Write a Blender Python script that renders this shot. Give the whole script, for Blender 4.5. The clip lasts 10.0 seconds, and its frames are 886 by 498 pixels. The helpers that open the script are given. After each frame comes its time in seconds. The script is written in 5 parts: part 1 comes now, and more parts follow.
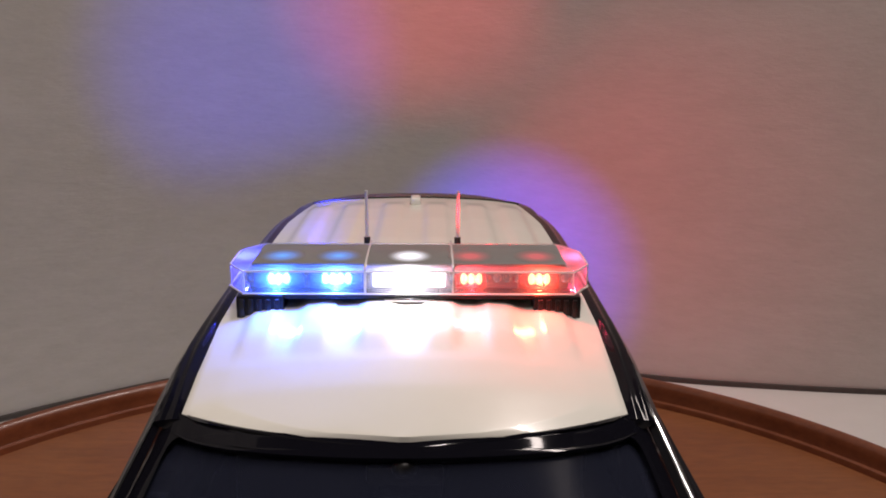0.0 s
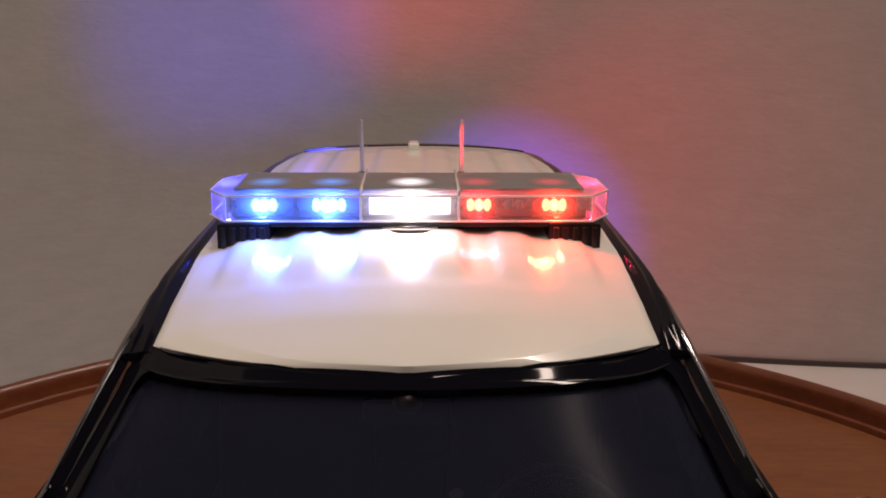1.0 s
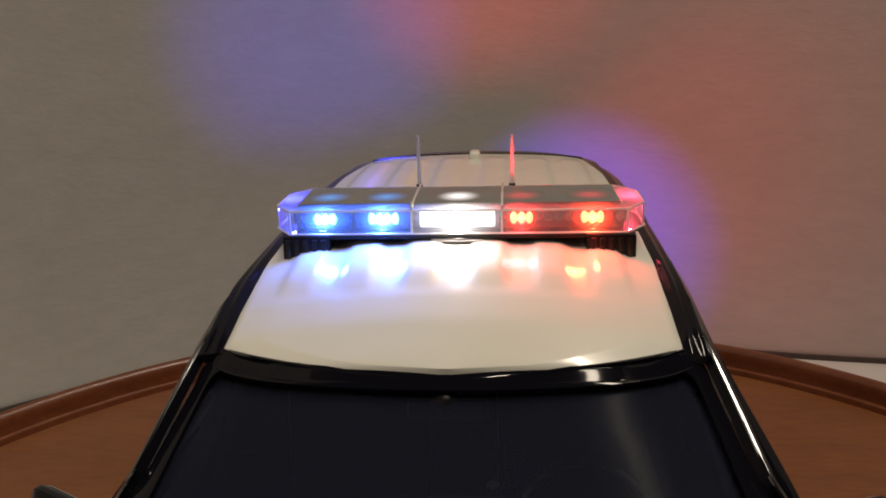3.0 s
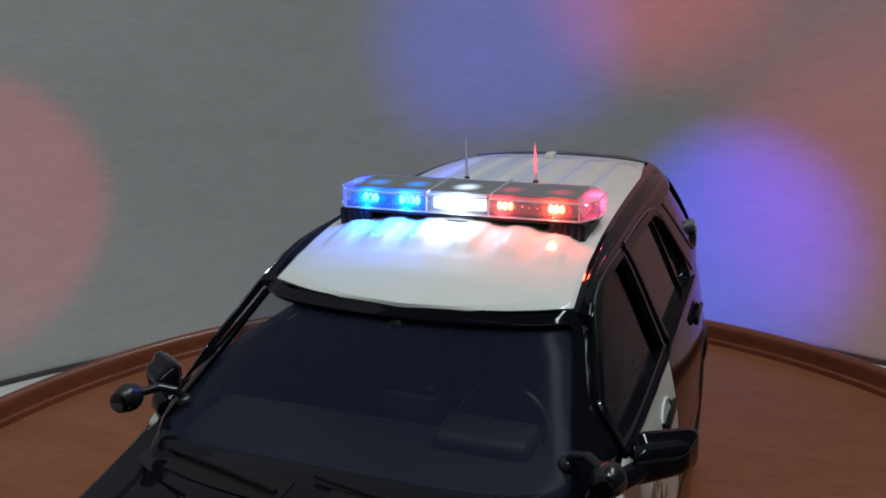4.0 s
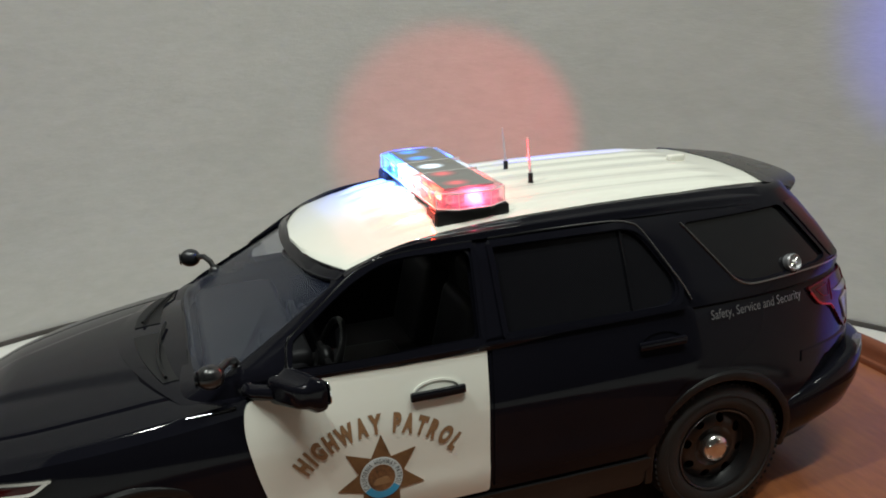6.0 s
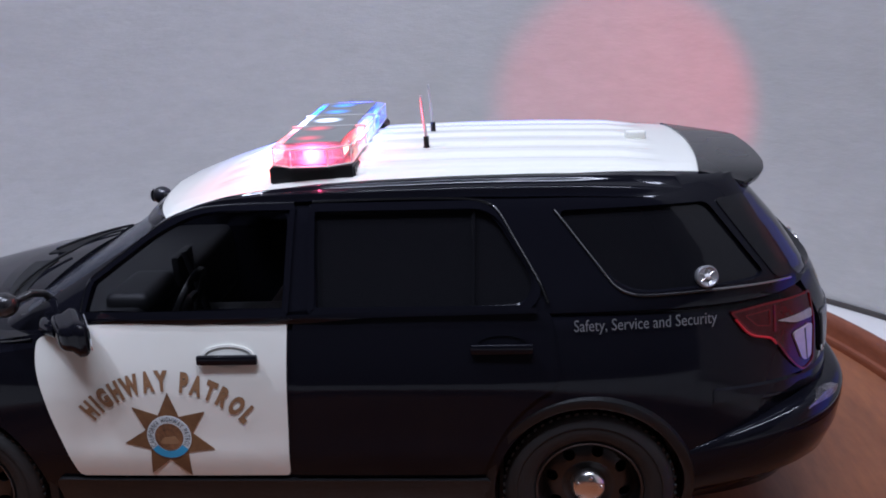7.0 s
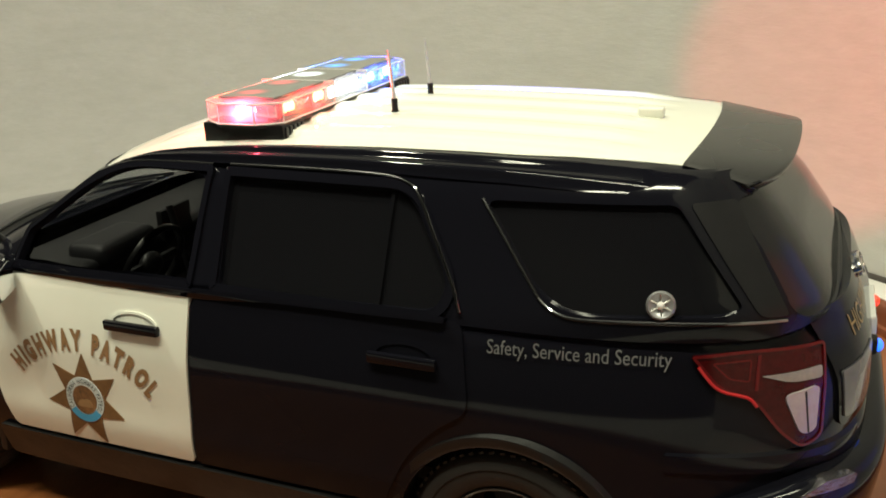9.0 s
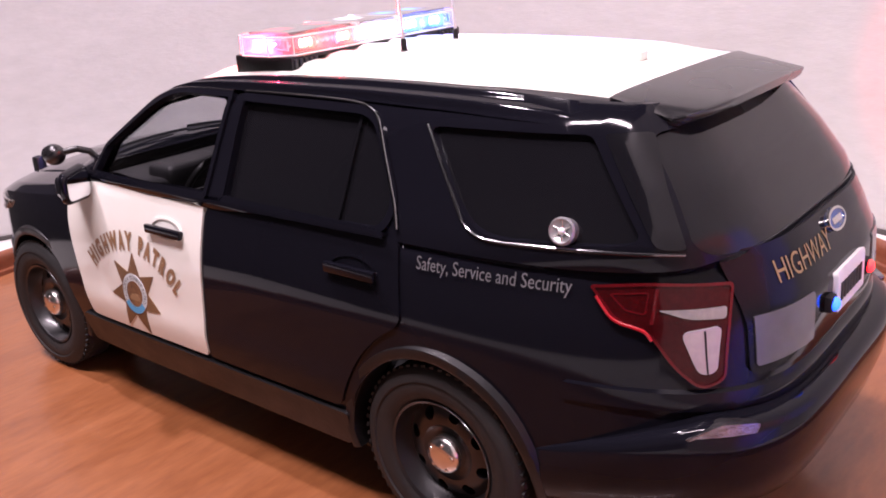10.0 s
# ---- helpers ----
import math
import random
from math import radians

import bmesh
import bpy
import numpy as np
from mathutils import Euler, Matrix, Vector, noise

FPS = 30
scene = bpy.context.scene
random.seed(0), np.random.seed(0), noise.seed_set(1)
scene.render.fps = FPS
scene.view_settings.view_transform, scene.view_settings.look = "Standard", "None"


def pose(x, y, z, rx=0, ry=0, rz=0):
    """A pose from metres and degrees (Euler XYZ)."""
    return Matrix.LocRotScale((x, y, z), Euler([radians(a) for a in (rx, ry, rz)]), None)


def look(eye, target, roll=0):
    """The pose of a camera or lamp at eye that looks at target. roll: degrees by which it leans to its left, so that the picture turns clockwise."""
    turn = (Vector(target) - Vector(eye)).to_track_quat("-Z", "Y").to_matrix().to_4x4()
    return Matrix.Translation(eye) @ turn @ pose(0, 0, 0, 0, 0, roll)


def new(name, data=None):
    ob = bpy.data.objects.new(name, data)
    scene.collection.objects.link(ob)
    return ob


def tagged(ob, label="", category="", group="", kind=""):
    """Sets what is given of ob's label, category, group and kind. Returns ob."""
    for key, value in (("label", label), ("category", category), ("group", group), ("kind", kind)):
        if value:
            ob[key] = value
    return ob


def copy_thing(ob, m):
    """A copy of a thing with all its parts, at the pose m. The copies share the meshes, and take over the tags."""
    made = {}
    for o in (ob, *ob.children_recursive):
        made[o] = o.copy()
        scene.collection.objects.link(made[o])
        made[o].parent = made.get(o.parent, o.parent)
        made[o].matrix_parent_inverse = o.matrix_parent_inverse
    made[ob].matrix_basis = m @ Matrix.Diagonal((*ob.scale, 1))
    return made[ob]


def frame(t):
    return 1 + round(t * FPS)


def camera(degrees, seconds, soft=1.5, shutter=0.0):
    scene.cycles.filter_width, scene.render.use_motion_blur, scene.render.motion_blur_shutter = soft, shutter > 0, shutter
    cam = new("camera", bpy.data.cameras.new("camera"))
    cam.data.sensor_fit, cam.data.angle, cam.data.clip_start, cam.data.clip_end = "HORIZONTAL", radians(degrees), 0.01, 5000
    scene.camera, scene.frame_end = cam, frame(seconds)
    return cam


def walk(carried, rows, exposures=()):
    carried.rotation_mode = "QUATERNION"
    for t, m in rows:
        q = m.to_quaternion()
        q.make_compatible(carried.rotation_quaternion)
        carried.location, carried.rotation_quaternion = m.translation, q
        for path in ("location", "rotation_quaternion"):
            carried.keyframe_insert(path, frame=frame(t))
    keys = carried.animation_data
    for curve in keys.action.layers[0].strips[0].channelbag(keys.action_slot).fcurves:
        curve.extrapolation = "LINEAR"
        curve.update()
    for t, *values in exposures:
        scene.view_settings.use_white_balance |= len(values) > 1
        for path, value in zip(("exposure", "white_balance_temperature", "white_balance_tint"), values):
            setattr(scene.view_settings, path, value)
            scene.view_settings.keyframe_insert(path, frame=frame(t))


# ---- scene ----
SCALE = 1 / 18          # the car is an eighteenth of full size; lengths below are full-size metres
EYES = [
    (0.0, (0.0608, -2.9478, 2.6992), (0.1132, -0.0511, 1.9203), 0.470),
    (0.5, (0.0845, -2.7486, 2.4961), (0.1575, 0.1442, 1.7047), 0.513),
    (1.0, (0.0327, -2.7086, 2.4087), (0.1073, 0.1830, 1.6127), 0.291),
    (1.5, (0.0309, -2.7404, 2.4286), (0.0971, 0.1513, 1.6323), 0.337),
    (2.0, (-0.0651, -2.7924, 2.4709), (-0.0140, 0.1005, 1.6784), 0.232),
    (2.2, (-0.0533, -2.8177, 2.4972), (-0.0315, 0.0726, 1.6940), -0.335),
    (3.3, (0.2389, -3.0299, 2.5361), (-0.0452, -0.1567, 1.7214), -1.374),
    (3.5, (0.3115, -3.2345, 2.5982), (-0.0205, -0.3662, 1.7839), -1.086),
    (4.0, (1.3494, -3.7015, 2.7330), (0.2938, -1.0206, 1.8972), -1.426),
    (4.5, (2.3876, -3.3320, 2.6871), (0.6492, -1.0350, 1.8492), -1.341),
    (5.0, (3.0769, -3.2504, 2.7490), (1.0176, -1.2391, 1.9040), -1.718),
    (5.5, (3.9340, -2.8009, 2.8281), (1.5184, -1.2469, 1.9619), -2.534),
    (6.0, (4.5445, -1.2829, 2.8750), (1.8031, -0.4545, 1.9815), -3.171),
    (6.2, (4.5832, -0.6648, 2.8373), (1.7750, -0.1003, 1.9455), -3.088),
    (7.3, (4.1691, 1.2812, 2.5379), (1.3613, 0.8480, 1.5744), -2.960),
    (7.5, (4.0268, 1.3954, 2.4814), (1.2319, 0.8924, 1.5140), -2.807),
    (8.0, (3.6978, 1.8958, 2.4682), (1.0003, 1.0290, 1.4822), -2.706),
    (8.5, (3.5293, 2.0368, 2.4791), (0.8891, 1.0272, 1.4740), -2.846),
    (9.0, (3.4268, 2.1539, 2.4562), (0.8431, 1.0202, 1.4366), -2.977),
    (9.5, (3.2202, 2.7964, 2.4456), (0.9072, 1.1861, 1.4175), -3.541),
    (10.0, (3.1297, 3.1690, 2.2268), (0.9624, 1.3509, 1.2283), -3.683),
]
cam = camera(52.7, 10.0, soft=1.8)
walk(cam, [(t, look(Vector(e) * SCALE, Vector(g) * SCALE, r)) for t, e, g, r in EYES], exposures=[
    (0.0, -0.77, 6750, 23),
    (0.5, -1.15, 5050, 10),
    (1.0, -1.08, 7550, 29),
    (1.5, -1.57, 4450, 3),
    (2.0, -1.25, 8000, 23),
    (3.5, -1.18, 7000, 7),
    (4.0, -1.05, 5350, 3),
    (4.5, -0.62, 8400, 5),
    (5.0, -0.60, 4750, 5),
    (5.5, 0.06, 7100, 29),
    (6.0, -0.10, 6000, 0),
    (7.5, 0.34, 5000, 30),
    (8.0, 0.65, 6350, 32),
    (8.5, 0.55, 6250, -14),
    (9.0, 0.42, 7300, -7),
    (9.5, 0.58, 5500, 10),
    (10.0, 1.12, 6200, 42)])

# ---- world and lights ----
world = bpy.data.worlds.new("room_air")
world.use_nodes = True
scene.world = world
world.node_tree.nodes["Background"].inputs[0].default_value = (1.0, 0.93, 0.82, 1)
world.node_tree.nodes["Background"].inputs[1].default_value = 0.06


def lamp(name, kind, eye, target, power, colour, size=0.1, cone=90, blend=0.3, long=0.0):
    data = bpy.data.lights.new(name, kind)
    data.energy, data.color = power, colour
    if kind == "AREA":
        data.shape, data.size = "RECTANGLE" if long else "DISK", (long or size) * SCALE
        if long:
            data.size_y = size * SCALE
    else:
        data.shadow_soft_size = size * SCALE
    if kind == "SPOT":
        data.spot_size, data.spot_blend = radians(cone), blend
    ob = new(name, data)
    ob.matrix_world = look(Vector(eye) * SCALE, Vector(target) * SCALE)
    return ob


RED, BLUE, COLD = (1.0, 0.02, 0.03), (0.03, 0.05, 1.0), (0.9, 0.95, 1.0)
lamp("ceiling_light", "AREA", (8, 2, 25), (-2, -1, 0), 15.5, (1.0, 0.95, 0.86), 1.0, long=16)
# unseen fill lamp, added to even out the brightness of the wall
lamp("fill_light", "AREA", (2, -9, 23), (-1, 2, 0), 7.5, (1.0, 0.95, 0.87), 1.3)
# light bar: each module throws its light out through the lens and glows a little inside it
for x, c, p in ((-0.44, (0.02, 0.13, 1.0), 0.017), (-0.245, (0.02, 0.13, 1.0), 0.026), (0.0, COLD, 0.012), (0.21, RED, 0.0055), (0.44, (1.0, 0.05, 0.02), 0.010)):
    lamp("bar_lamp", "AREA", (x, -0.101, 1.816), (x, -1.05, 1.60), p, c, 0.06)
    lamp("bar_lamp", "POINT", (x, -0.077, 1.816), (x, -1, 1.6), p * 0.6, c, 0.008)
for x, c, p, aim, cone in ((-0.3, BLUE, 3.8, (-1.75, 6.0, 2.2), 34), (0.3, RED, 3.8, (-0.05, 6.2, 3.0), 32)):
    lamp("bar_lamp", "SPOT", (x, 0.34, 1.87), aim, p, c, 0.09, cone, 1.0)
    lamp("bar_lamp", "POINT", (x, 0.236, 1.816), (x, 2, 1.6), 0.0035, c, 0.008)
lamp("bar_lamp", "POINT", (0.582, 0.09, 1.816), (2, 0, 1.6), 0.008, (1.0, 0.06, 0.14), 0.008)
lamp("bar_lamp", "POINT", (-0.582, 0.09, 1.816), (-2, 0, 1.6), 0.014, BLUE, 0.008)
# strobes in the rear side glass and beside the number plate
lamp("strobe_lamp", "SPOT", (-0.92, 1.745, 1.32), (-6.1, 2.25, 0.80), 1.6, RED, 0.02, 36, 0.45)
lamp("strobe_lamp", "SPOT", (0.19, 2.46, 1.05), (0.95, 6.2, 0.0), 4.0, BLUE, 0.03, 46, 0.9)
lamp("strobe_lamp", "SPOT", (-0.19, 2.46, 1.05), (2.6, 5.7, 0.9), 1.3, RED, 0.03, 72, 1.0)


# ---- materials ----
def material(name, colour, rough=0.5, metal=0.0, coat=0.0, second=None, scale=40.0, stretch=(1, 1, 1), bump=0.0, bump_scale=None,
             rough_var=0.0, glow=None, power=0.0, glass=0.0, detail=6.0, spec=0.5):
    """A surface with grain and stains at two sizes; scale is in waves a real metre."""
    m = bpy.data.materials.new(name)
    m.use_nodes = True
    n, links = m.node_tree.nodes, m.node_tree.links
    b = n["Principled BSDF"]
    b.inputs["Base Color"].default_value = (*colour, 1)
    b.inputs["Roughness"].default_value = rough
    b.inputs["Metallic"].default_value = metal
    b.inputs["Coat Weight"].default_value = coat
    b.inputs["Coat Roughness"].default_value = 0.04
    b.inputs["Transmission Weight"].default_value = glass
    b.inputs["Specular IOR Level"].default_value = spec
    if glow:
        b.inputs["Emission Color"].default_value = (*glow, 1)
        b.inputs["Emission Strength"].default_value = power
    if second or bump or rough_var:
        place = n.new("ShaderNodeTexCoord")
        turn = n.new("ShaderNodeMapping")
        turn.inputs["Scale"].default_value = stretch
        links.new(place.outputs["Object"], turn.inputs["Vector"])

        def grain(s, d=detail):
            t = n.new("ShaderNodeTexNoise")
            t.inputs["Scale"].default_value, t.inputs["Detail"].default_value, t.inputs["Roughness"].default_value = s, d, 0.62
            links.new(turn.outputs["Vector"], t.inputs["Vector"])
            return t
        fine, broad = grain(scale), grain(scale / 7, 3)
        if second:
            both = n.new("ShaderNodeMath")
            both.operation = "MULTIPLY_ADD"
            both.inputs[1].default_value = 0.55
            half = n.new("ShaderNodeMath")
            half.operation = "MULTIPLY"
            half.inputs[1].default_value = 0.45
            links.new(broad.outputs["Fac"], half.inputs[0])
            links.new(fine.outputs["Fac"], both.inputs[0])
            links.new(half.outputs[0], both.inputs[2])
            ramp = n.new("ShaderNodeValToRGB")
            ramp.color_ramp.elements[0].position, ramp.color_ramp.elements[1].position = 0.36, 0.64
            ramp.color_ramp.elements[0].color, ramp.color_ramp.elements[1].color = (*colour, 1), (*second, 1)
            links.new(both.outputs[0], ramp.inputs["Fac"])
            links.new(ramp.outputs["Color"], b.inputs["Base Color"])
        if rough_var:
            span = n.new("ShaderNodeMapRange")
            span.inputs["From Min"].default_value, span.inputs["From Max"].default_value = 0.3, 0.7
            span.inputs["To Min"].default_value, span.inputs["To Max"].default_value = max(rough - rough_var, 0.02), rough + rough_var
            links.new(broad.outputs["Fac"], span.inputs["Value"])
            links.new(span.outputs["Result"], b.inputs["Roughness"])
        if bump:
            relief = n.new("ShaderNodeBump")
            relief.inputs["Strength"].default_value, relief.inputs["Distance"].default_value = bump, 0.0006
            links.new((grain(bump_scale) if bump_scale else fine).outputs["Fac"], relief.inputs["Height"])
            links.new(relief.outputs["Normal"], b.inputs["Normal"])
    return m


BLACK_PAINT = material("black_gloss_paint", (0.0055, 0.0055, 0.0085), 0.06, rough_var=0.015, scale=60, spec=0.18)
WHITE_PAINT = material("cream_white_paint", (0.80, 0.80, 0.73), 0.22, coat=0.4, second=(0.77, 0.77, 0.69), scale=70, rough_var=0.04)
PLASTIC = material("black_plastic", (0.007, 0.007, 0.0075), 0.40, bump=0.15, scale=900, rough_var=0.06, spec=0.35)
SPOILER_PAINT = material("satin_black_paint", (0.010, 0.010, 0.011), 0.26, coat=0.2, rough_var=0.05, scale=80)
RUBBER = material("tyre_rubber", (0.007, 0.007, 0.007), 0.65, second=(0.012, 0.0115, 0.011), scale=300, bump=0.2, bump_scale=900)
STEEL_BLACK = material("black_painted_steel", (0.01, 0.01, 0.011), 0.32, metal=0.0, coat=0.2, rough_var=0.08, scale=150)
CHROME = material("brushed_silver", (0.75, 0.73, 0.7), 0.25, metal=1.0, rough_var=0.08, scale=200)
WHIP = material("pale_grey_whip", (0.52, 0.51, 0.54), 0.35, second=(0.46, 0.45, 0.48), scale=300)
# bright metal for thin rods that put in the highlights of glossy edges
EDGE_HIGHLIGHT = material("edge_highlight_metal", (0.24, 0.24, 0.25), 0.12, metal=1.0, rough_var=0.04, scale=120)
TINT = material("dark_tinted_glass", (0.006, 0.006, 0.0075), 0.05, rough_var=0.02, scale=40, spec=0.36)
CABIN = material("black_cabin_plastic", (0.006, 0.006, 0.007), 0.55, second=(0.009, 0.009, 0.010), scale=60, detail=2.0, spec=0.25)
GREY_TOP = material("grey_bar_cover", (0.19, 0.187, 0.18), 0.42, second=(0.22, 0.217, 0.21), scale=160, rough_var=0.08, bump=0.06)
GOLD = material("gold_decal", (0.25, 0.16, 0.055), 0.4, second=(0.31, 0.21, 0.085), scale=500)
STAR_BRONZE = material("dark_bronze_decal", (0.11, 0.055, 0.024), 0.4, second=(0.19, 0.10, 0.042), scale=420)
BROWN = material("dark_brown_decal", (0.06, 0.03, 0.015), 0.5, second=(0.25, 0.12, 0.05), scale=900)
LETTER = material("bronze_lettering", (0.21, 0.115, 0.052), 0.45, second=(0.29, 0.165, 0.08), scale=600)
SILVER_INK = material("silver_lettering", (0.16, 0.16, 0.165), 0.45, second=(0.10, 0.10, 0.105), scale=600)
PALE_BLUE = material("pale_blue_decal", (0.56, 0.62, 0.63), 0.4, second=(0.62, 0.67, 0.68), scale=500)
MID_BLUE = material("sky_blue_decal", (0.05, 0.28, 0.50), 0.4, second=(0.06, 0.32, 0.55), scale=500)
BADGE_BLUE = material("blue_enamel", (0.02, 0.06, 0.22), 0.2, coat=0.5, second=(0.03, 0.08, 0.26), scale=300)
WHITE_INK = material("white_decal", (0.78, 0.78, 0.75), 0.45, second=(0.72, 0.72, 0.69), scale=500)
RED_LENS = material("red_lamp_lens", (0.026, 0.001, 0.0015), 0.10, coat=0.1, second=(0.042, 0.002, 0.0025), scale=700, spec=0.3)
RED_EDGE = material("red_lamp_edge", (0.07, 0.002, 0.003), 0.2, second=(0.10, 0.003, 0.005), scale=500)
RED_LIT = material("lit_red_lamp_edge", (0.3, 0.006, 0.01), 0.2, glow=(1.0, 0.01, 0.025), power=0.045, second=(0.36, 0.01, 0.015), scale=500)
TAIL_WHITE = material("milky_lamp_lens", (0.40, 0.35, 0.36), 0.22, coat=0.4, second=(0.34, 0.29, 0.31), scale=700, bump=0.15)
STRIP_LENS = material("dim_clear_lens", (0.26, 0.24, 0.225), 0.2, coat=0.4, second=(0.16, 0.15, 0.145), scale=500, bump=0.2)
GATE_GREY = material("satin_grey_panel", (0.085, 0.083, 0.088), 0.24, coat=0.3, second=(0.10, 0.098, 0.104), scale=300, rough_var=0.05)
FACET = material("dim_faceted_lens", (0.30, 0.29, 0.30), 0.12, metal=0.9, second=(0.12, 0.11, 0.12), scale=420, bump=0.8, bump_scale=260)
CLEAR_LENS = material("frosted_clear_lens", (0.75, 0.73, 0.72), 0.18, coat=0.5, second=(0.68, 0.66, 0.66), scale=700, bump=0.2)
MIRROR = material("mirror_face", (0.8, 0.82, 0.85), 0.04, metal=1.0)
REFLECTOR = material("lamp_reflector", (0.7, 0.7, 0.72), 0.15, metal=1.0, rough_var=0.05, scale=500)
DIM_SILVER = material("dull_silver_bowl", (0.30, 0.30, 0.31), 0.35, metal=0.6, rough_var=0.08, scale=500)
SEAM_GREY = material("grey_housing_wall", (0.34, 0.33, 0.36), 0.3, second=(0.40, 0.39, 0.42), scale=400)
LED_BLUE = material("lit_blue_lamp", (0.1, 0.2, 0.9), 0.3, glow=(0.0, 0.09, 1.0), power=2.4)
LED_WHITE = material("lit_white_lamp", (0.9, 0.9, 0.95), 0.3, glow=(0.9, 0.95, 1.0), power=6)
STROBE_RED = material("lit_red_side_strobe", (0.7, 0.03, 0.02), 0.3, glow=(1.0, 0.035, 0.015), power=2.0)
LED_RED = material("lit_red_strobe", (0.9, 0.1, 0.05), 0.3, glow=(1.0, 0.012, 0.012), power=2.2)
CORE_BLUE = material("blue_lamp_core", (0.6, 0.85, 1.0), 0.3, glow=(0.25, 0.75, 1.0), power=7)
CORE_RED = material("red_lamp_core", (1.0, 0.7, 0.4), 0.3, glow=(1.0, 0.50, 0.22), power=5)
WALL = material("mottled_wall", (0.43, 0.420, 0.395), 0.75, second=(0.485, 0.475, 0.45), scale=110, stretch=(0.55, 0.55, 1.5), bump=0.35, bump_scale=300)
TABLE = material("white_tabletop", (0.74, 0.73, 0.70), 0.4, second=(0.70, 0.69, 0.66), scale=60, rough_var=0.08)
DARK_GAP = material("dark_joint", (0.05, 0.045, 0.04), 0.8, second=(0.07, 0.06, 0.055), scale=120)
# dark colour that stands for the unlit room in the car's reflections
ROOM_DIMMED = material("dimmed_room_colour", (0.10, 0.096, 0.092), 0.8, second=(0.075, 0.072, 0.07), scale=30)


def wood(name, dark, light, gloss):
    m = material(name, dark, gloss, second=light, scale=420, stretch=(0.25, 1.0, 1.0), bump=0.12, rough_var=0.06, coat=0.15)
    return m


WOOD = wood("red_brown_wood", (0.165, 0.052, 0.017), (0.25, 0.088, 0.029), 0.36)
WOOD_RIM = wood("red_brown_wood_rim", (0.13, 0.034, 0.014), (0.20, 0.058, 0.022), 0.34)


def sheer(name, tint, mix, haze=0.0, rough=0.03, veil_colour=None):
    """Thin clear moulding: mostly lets light pass, with a gloss on it and some haze in it; a given colour makes the
    haze a painted veil of light.
    """
    m = bpy.data.materials.new(name)
    m.use_nodes = True
    n, links = m.node_tree.nodes, m.node_tree.links
    n.remove(n["Principled BSDF"])
    clear, gloss, both, edge = n.new("ShaderNodeBsdfTransparent"), n.new("ShaderNodeBsdfGlossy"), n.new("ShaderNodeMixShader"), n.new("ShaderNodeLayerWeight")
    lift, steep = n.new("ShaderNodeMath"), n.new("ShaderNodeMath")
    clear.inputs[0].default_value = (*tint, 1)
    gloss.inputs["Roughness"].default_value = rough
    edge.inputs[0].default_value = 0.5
    steep.operation, steep.inputs[1].default_value = "POWER", 4.0
    lift.operation, lift.inputs[1].default_value, lift.inputs[2].default_value = "MULTIPLY_ADD", 0.4, mix
    links.new(edge.outputs["Facing"], steep.inputs[0])
    links.new(steep.outputs[0], lift.inputs[0])
    links.new(lift.outputs[0], both.inputs[0])
    through_it = clear
    if haze:
        milk, milky = n.new("ShaderNodeBsdfDiffuse" if veil_colour else "ShaderNodeBsdfTranslucent"), n.new("ShaderNodeMixShader")
        milk.inputs[0].default_value = (*(veil_colour or (0.85, 0.85, 0.88)), 1)
        milky.inputs[0].default_value = haze
        links.new(clear.outputs[0], milky.inputs[1])
        links.new(milk.outputs[0], milky.inputs[2])
        through_it = milky
    links.new(through_it.outputs[0], both.inputs[1])
    links.new(gloss.outputs[0], both.inputs[2])
    links.new(both.outputs[0], n["Material Output"].inputs["Surface"])
    return m


# the haze in this lens stands in for the lamps' halo
CLEAR = sheer("clear_bar_lens", (0.92, 0.92, 0.94), 0.05, 0.26)
# a bluish diffuse veil paints hazy reflected light onto the windscreen
SCREEN = sheer("grey_tinted_screen", (0.88, 0.90, 0.91), 0.0012, 0.019, 0.17, (0.35, 0.41, 0.72))
SIDE_GLASS = sheer("grey_side_glass", (0.90, 0.90, 0.91), 0.012)


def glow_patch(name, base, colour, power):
    """The cover's colour with a lamp's light spot painted on as glow: brightest over the lamp, fading out round it."""
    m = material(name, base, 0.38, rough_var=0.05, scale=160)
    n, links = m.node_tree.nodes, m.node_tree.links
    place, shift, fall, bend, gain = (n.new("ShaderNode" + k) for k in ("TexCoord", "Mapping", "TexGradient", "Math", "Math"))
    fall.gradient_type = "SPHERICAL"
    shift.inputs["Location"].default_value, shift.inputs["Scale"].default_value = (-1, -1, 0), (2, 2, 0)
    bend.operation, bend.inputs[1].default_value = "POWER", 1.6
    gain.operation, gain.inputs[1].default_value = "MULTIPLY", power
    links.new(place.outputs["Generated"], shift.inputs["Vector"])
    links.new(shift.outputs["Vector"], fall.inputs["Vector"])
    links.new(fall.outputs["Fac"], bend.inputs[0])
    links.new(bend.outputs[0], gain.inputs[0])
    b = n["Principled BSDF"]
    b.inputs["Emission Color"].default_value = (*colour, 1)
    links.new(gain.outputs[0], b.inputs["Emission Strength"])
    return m


